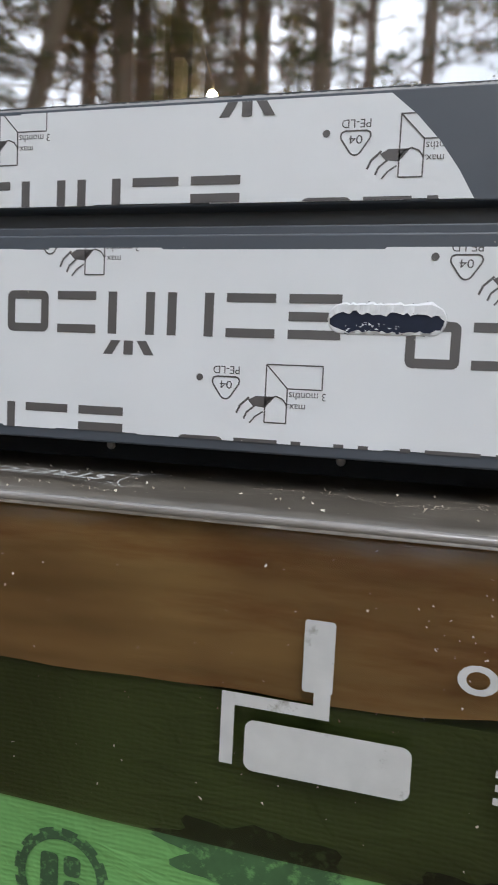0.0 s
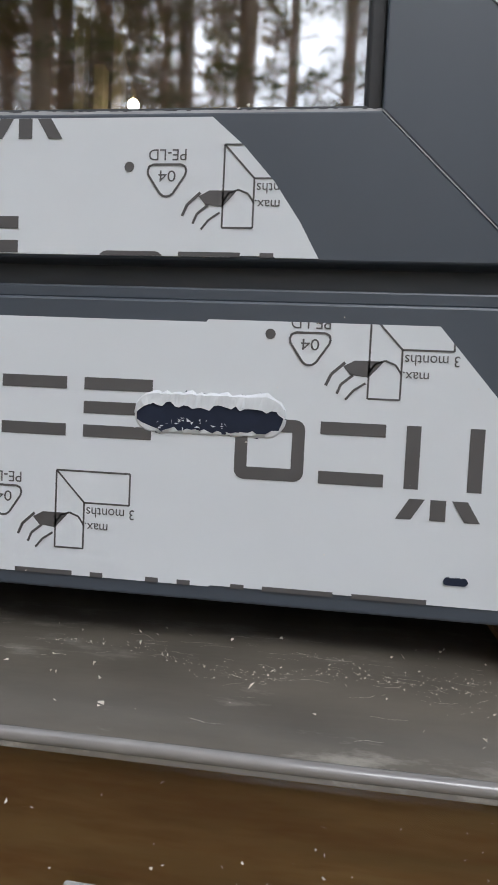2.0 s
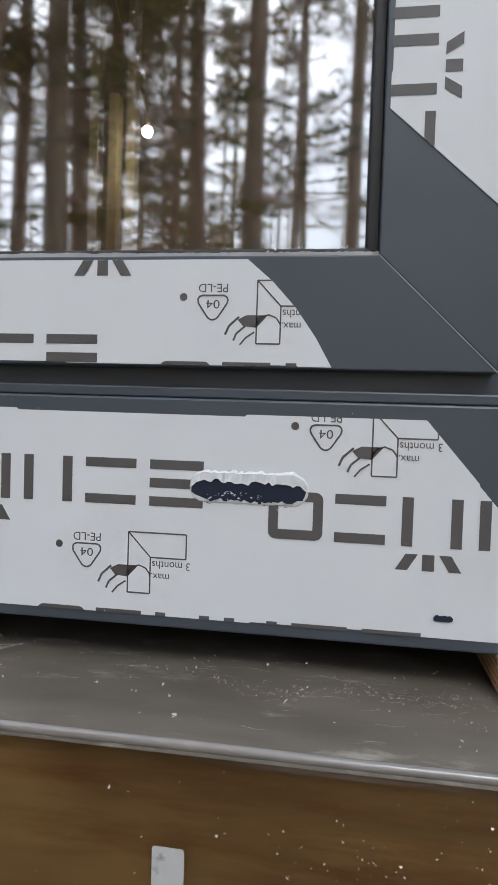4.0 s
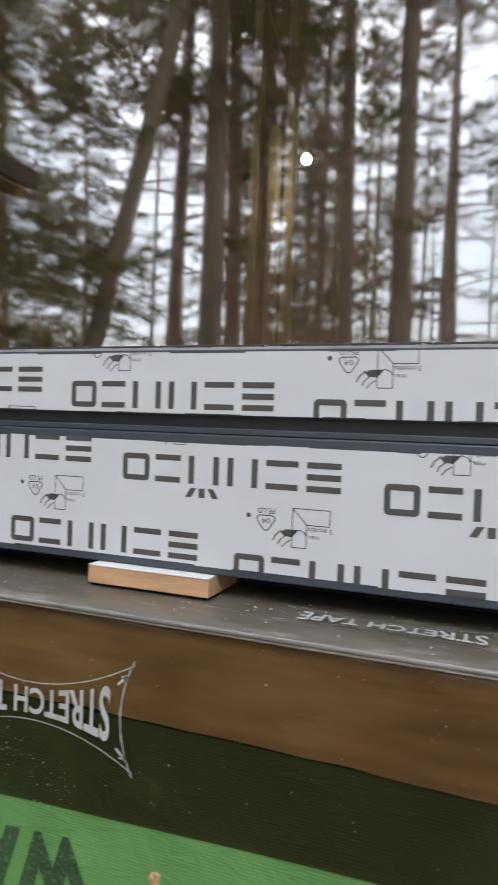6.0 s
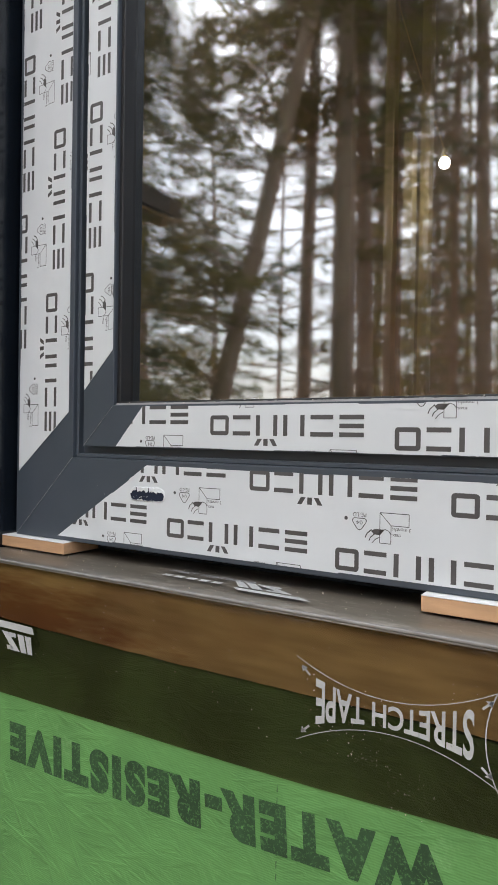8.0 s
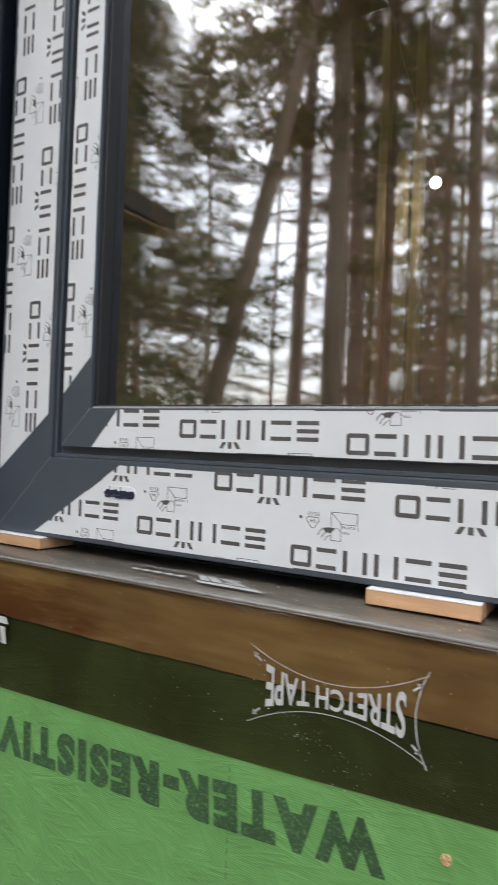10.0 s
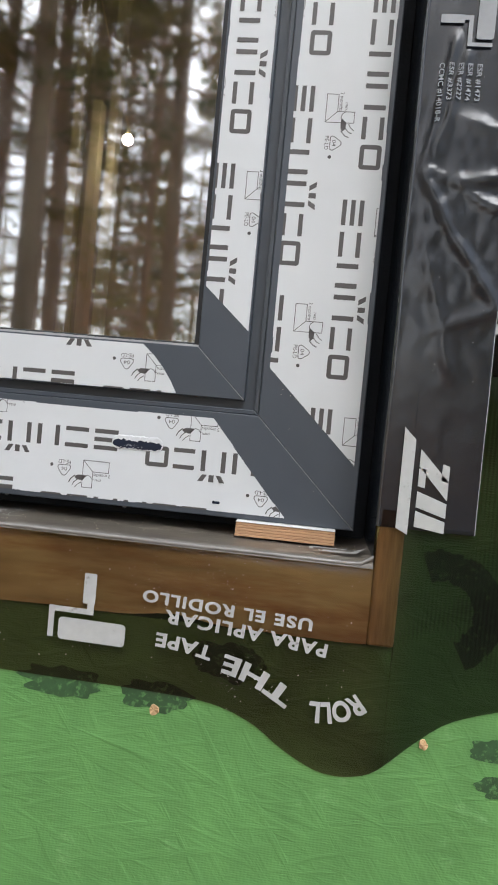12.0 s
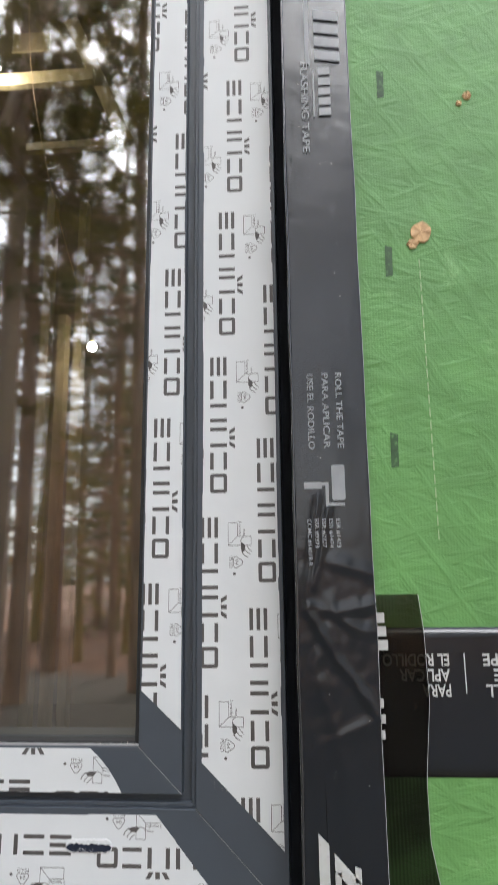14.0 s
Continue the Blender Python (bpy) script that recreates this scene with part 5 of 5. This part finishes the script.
def tree_meshes(seed, kind):
    """Meshes of one conifer: trunk with limbs, and a crown of many small needle sprays.
    kind: 'pine' bare below with a high crown, 'spruce' green nearly to the ground, 'snag' thin with dead twigs."""
    rnd = random.Random(seed)
    high = {"pine": rnd.uniform(19, 24), "spruce": rnd.uniform(15, 20), "snag": rnd.uniform(13, 18)}[kind]
    thick = {"pine": rnd.uniform(0.13, 0.19), "spruce": rnd.uniform(0.12, 0.17), "snag": rnd.uniform(0.06, 0.1)}[kind]
    sway = rnd.uniform(0.1, 0.5)
    verts, faces = [], []
    n = 16

    def axis(z):
        return (sway * math.sin(z * 0.16 + seed) * z / high, sway * math.cos(z * 0.13 + seed) * z / high)
    path = [(*axis(high * i / n), high * i / n - 0.3) for i in range(n + 1)]
    radii = [thick * (1.25 if i == 0 else 1) * (1 - 0.85 * i / n) + 0.008 for i in range(n + 1)]
    tube(verts, faces, path, radii, 9)
    needle_v, needle_f = [], []
    low = {"pine": 0.32, "spruce": 0.10, "snag": 0.25}[kind] * high
    count = {"pine": 115, "spruce": 150, "snag": 64}[kind]
    for b in range(count):
        green = kind != "snag" or b > 42
        z = low + (high - low) * (b / count) ** 0.9 if green else rnd.uniform(1.5, high * 0.8)
        if kind == "pine" and b % 4 == 0:
            z, green = rnd.uniform(2.0, low + 2), rnd.random() < 0.28
        f = (z - low) / (high - low)
        reach = {"pine": 2.6, "spruce": 2.9, "snag": 1.3}[kind] * (1 - 0.78 * max(f, 0)) * rnd.uniform(0.55, 1.1)
        a = rnd.uniform(0, 2 * math.pi)
        droop = rnd.uniform(-0.35, 0.1) if kind == "spruce" else rnd.uniform(-0.15, 0.35)
        cx, cy = axis(z)
        limb = []
        for i in range(6):
            s = i / 5
            limb.append((cx + reach * s * math.cos(a + 0.2 * s), cy + reach * s * math.sin(a + 0.2 * s), z + reach * (droop * s - 0.15 * s * s) + 0.03 * rnd.uniform(-1, 1)))
        limb_tube(verts, faces, limb, [0.022 * (1 - 0.8 * i / 5) for i in range(6)])
        for i in range(6):
            s0 = rnd.uniform(0.2, 0.95)
            p = [limb[0][k] + (limb[5][k] - limb[0][k]) * s0 for k in range(3)]
            t = a + rnd.choice((-0.9, 0.9))
            q = (p[0] + 0.5 * reach * (1 - 0.5 * s0) * math.cos(t), p[1] + 0.5 * reach * (1 - 0.5 * s0) * math.sin(t), p[2] - 0.05)
            limb_tube(verts, faces, [p, q], [0.008, 0.003])
        if not green:
            continue
        for c in range(int(22 * (0.4 + reach / 2.6))):
            s = rnd.uniform(0.25, 1.0)
            i = min(int(s * 5), 4)
            g = s * 5 - i
            side = rnd.uniform(-0.45, 0.45) * reach * (1.1 - s) + rnd.uniform(-0.08, 0.08)
            px = limb[i][0] + (limb[i + 1][0] - limb[i][0]) * g - math.sin(a) * side
            py = limb[i][1] + (limb[i + 1][1] - limb[i][1]) * g + math.cos(a) * side
            pz = limb[i][2] + (limb[i + 1][2] - limb[i][2]) * g + rnd.uniform(-0.10, 0.03)
            for k in range(7):
                t = a + rnd.uniform(-1.3, 1.3)
                length, w, fall = rnd.uniform(0.14, 0.36), rnd.uniform(0.005, 0.013), rnd.uniform(-0.55, 0.15)
                base = len(needle_v)
                needle_v += [(px, py, pz), (px + length * 0.5 * math.cos(t) - w * math.sin(t), py + length * 0.5 * math.sin(t) + w * math.cos(t), pz + 0.45 * length * fall - w),
                             (px + length * math.cos(t), py + length * math.sin(t), pz + length * fall),
                             (px + length * 0.5 * math.cos(t) + w * math.sin(t), py + length * 0.5 * math.sin(t) - w * math.cos(t), pz + 0.45 * length * fall + w)]
                needle_f.append((base, base + 1, base + 2, base + 3))
    trunk = bpy.data.meshes.new("trunk")
    trunk.from_pydata(verts, [], faces)
    trunk.materials.append(MOSSBARK if seed % 3 == 0 else BARK)
    trunk.shade_smooth()
    crown = bpy.data.meshes.new("crown")
    crown.from_pydata(needle_v, [], needle_f)
    crown.materials.append(DRYNEEDLES if seed % 2 else NEEDLES)
    return trunk, crown


def conifer(name, seed, kind, label, group):
    trunk, crown = tree_meshes(seed, kind)
    thing = empty(name, label, "tree", group)
    for n, me in (("trunk", trunk), ("crown", crown)):
        ob = new(n, me)
        ob.parent = thing
    return thing


KINDS = [conifer("pine_tree", 1, "pine", "tall pine with a bare brown trunk and high crown", "pine trees"),
         conifer("pine_tree", 2, "pine", "tall pine with a bare brown trunk and high crown", "pine trees"),
         conifer("pine_tree", 5, "pine", "tall pine with a bare brown trunk and high crown", "pine trees"),
         conifer("spruce_tree", 3, "spruce", "dark spruce with drooping branches down its trunk", "spruce trees"),
         conifer("spruce_tree", 4, "spruce", "dark spruce with drooping branches down its trunk", "spruce trees"),
         conifer("thin_tree", 6, "snag", "thin young conifer with dead side twigs", "thin trees"),
         conifer("thin_tree", 7, "snag", "thin young conifer with dead side twigs", "thin trees")]
# the trees that show best, then the woods behind them: bearing from straight out (to the house's left negative), distance, kind, lean
NEAR = [(-38.8, 9.5, 0, -14), (-28.5, 11, 1, 0.5), (-25.2, 9.2, 2, 0), (-23.0, 10.2, 0, -0.5), (-20.4, 13, 2, 0.5), (-18.2, 14, 5, 0), (-15.3, 12, 6, 0), (-14.3, 15, 5, 1), (-12.9, 10.5, 1, 0), (-8.4, 10.0, 2, 0),
        (-4.9, 10.5, 6, -0.5), (-3.8, 13, 5, 0.5), (0.5, 11, 1, 0), (-44, 10, 3, 0), (-42, 15, 4, 0), (-48, 9, 3, 1), (-17, 21, 4, 0), (-10.6, 26, 3, 0), (6.5, 18, 2, 1), (14, 13, 3, 0), (-36, 22, 4, 0)]
random.seed(21)
spots = [(a, d, k, lean) for a, d, k, lean in NEAR]
while len(spots) < 84:
    bearing, away, sort = random.uniform(-62, 40), random.uniform(18, 60), random.choice((0, 1, 2, 5, 6, 5, 6, 3, 4, 3))
    chance = random.random()
    if -15 < bearing < 14:
        if chance > (0.55 if bearing < -4 else 0.24):
            continue
        sort = 5 if sort % 2 else 6
    if -35 < bearing < -29 and chance > 0.2:
        continue
    if bearing < -27 and chance > 0.45:
        continue
    spots.append((bearing, away, sort, random.uniform(-2, 2)))
used = set()
for i, (a, d, k, lean) in enumerate(spots):
    m = pose(-0.1 + d * math.sin(radians(a)), 0.5 - d * math.cos(radians(a)), 0.0, 0, -lean, (i * 77) % 360 if abs(lean) < 5 else 0)
    if k not in used:
        used.add(k)
        KINDS[k].matrix_basis = m
    else:
        copy_thing(KINDS[k], m)

wing = empty("neighbouring_wing", "green sheathed wing of the house with wooden eaves", "building")
part("wall", box((-9.0, -3.75, -0.2), (-4.46, 0.20, 3.75)), SHEDGREEN, wing, "green panelled wall")
for k in range(6):
    part("panel_seam", box((-4.4595, -3.74, 0.5 + 0.5 * k), (-4.44, 0.19, 0.53 + 0.5 * k)), SHEDGREEN, wing)
roof = bmesh.new()
pts = [(-9.0, 5.3), (-3.95, 3.58), (-3.95, 3.74), (-9.0, 5.46)]
a = [roof.verts.new((x, 0.20, z)) for x, z in pts]
b = [roof.verts.new((x, -4.0, z)) for x, z in pts]
roof.faces.new(a)
roof.faces.new(b[::-1])
for i in range(4):
    roof.faces.new((a[i - 1], a[i], b[i], b[i - 1]))
bmesh.ops.recalc_face_normals(roof, faces=roof.faces)
part("roof", roof, ROOFING, wing, "brown sloping roof")
for k in range(5):
    x0, x1 = -4.44 + 0.094 * k, -4.352 + 0.094 * k
    drop = 3.58 + (-3.95 - x0) * 0.3406 - 0.045
    soffit = prism([(x0, drop), (x1, drop - 0.030), (x1, drop - 0.012), (x0, drop + 0.018)], -3.99, 0.19)
    part("soffit_board", soffit, EAVEWOOD, wing, "warm brown boards under the eave")
for k in range(6):
    raf = part("rafter_end", box((-0.55, -0.03, -0.12), (0.0, 0.03, -0.01)), EAVEWOOD, wing)
    raf.matrix_world = pose(-4.0, -3.85 + 0.7 * k, 3.60, 0, 18, 0)

# ---------------------------------------------------------------- sawdust and grit
random.seed(77)
grit = bmesh.new()


def speck(x, y, z, r):
    pts = [grit.verts.new((x + random.uniform(-r, r), y + random.uniform(-0.4, 0.4) * r, z + random.uniform(-r, r))) for _ in range(4)]
    for a, b, c in ((0, 1, 2), (0, 1, 3), (0, 2, 3), (1, 2, 3)):
        grit.faces.new((pts[a], pts[b], pts[c]))


for i in range(420):
    x = random.uniform(-0.76, 0.18)
    z = random.uniform(1.365, 1.46)
    speck(x, 0.2176 if z > 1.41 else 0.2218, z, random.choice((0.0003, 0.0004, 0.0005, 0.0007)))
for cx, cz in ((-0.365, 1.375), (-0.375, 1.395), (0.035, 1.437), (0.075, 1.445), (-0.33, 1.365), (0.10, 1.37)):
    for i in range(45):
        z = random.gauss(cz, 0.007)
        speck(random.gauss(cx, 0.012), 0.2176 if z > 1.41 else 0.2218, z, random.choice((0.0003, 0.0004, 0.0006)))
for i in range(260):
    speck(random.uniform(-0.76, 0.175), random.uniform(0.224, 0.285), 1.4675, random.choice((0.0003, 0.0004, 0.0006, 0.0009)))
for x0, y0, x1, y1, count in ((-0.05, 0.262, 0.02, 0.256, 130), (0.0, 0.250, 0.075, 0.262, 150), (0.05, 0.262, 0.14, 0.252, 150), (-0.30, 0.244, -0.22, 0.250, 110), (0.02, 0.270, 0.07, 0.245, 90), (-0.20, 0.240, -0.08, 0.236, 90)):
    for i in range(count):
        f = random.random()
        speck(x0 + f * (x1 - x0) + random.gauss(0, 0.0025), y0 + f * (y1 - y0) + 0.004 * math.sin(f * 5) + random.gauss(0, 0.0016), 1.4677, random.choice((0.00012, 0.00016, 0.0002, 0.0003)))
for i in range(90):
    speck(random.gauss(0.121, 0.007), FRONT - 0.0002, random.gauss(1.581, 0.004), random.choice((0.0002, 0.0003, 0.0004)))
for i in range(90):
    speck(random.uniform(GL, GR), 0.2742, GB + random.uniform(0.001, 0.004), random.choice((0.0003, 0.0005, 0.0008)))
for i in range(60):
    speck(random.uniform(-0.70, 0.14), FRONT - 0.0008, random.uniform(1.482, 1.56), 0.0003)
for i in range(40):
    speck(random.uniform(0.19, 0.245), 0.2176, random.uniform(1.5, 2.3), random.choice((0.0003, 0.0005)))
tagged(part("sawdust", grit, SAWDUST), "pale sawdust and grit scattered over tape and sill", "sawdust", kind="stuff")
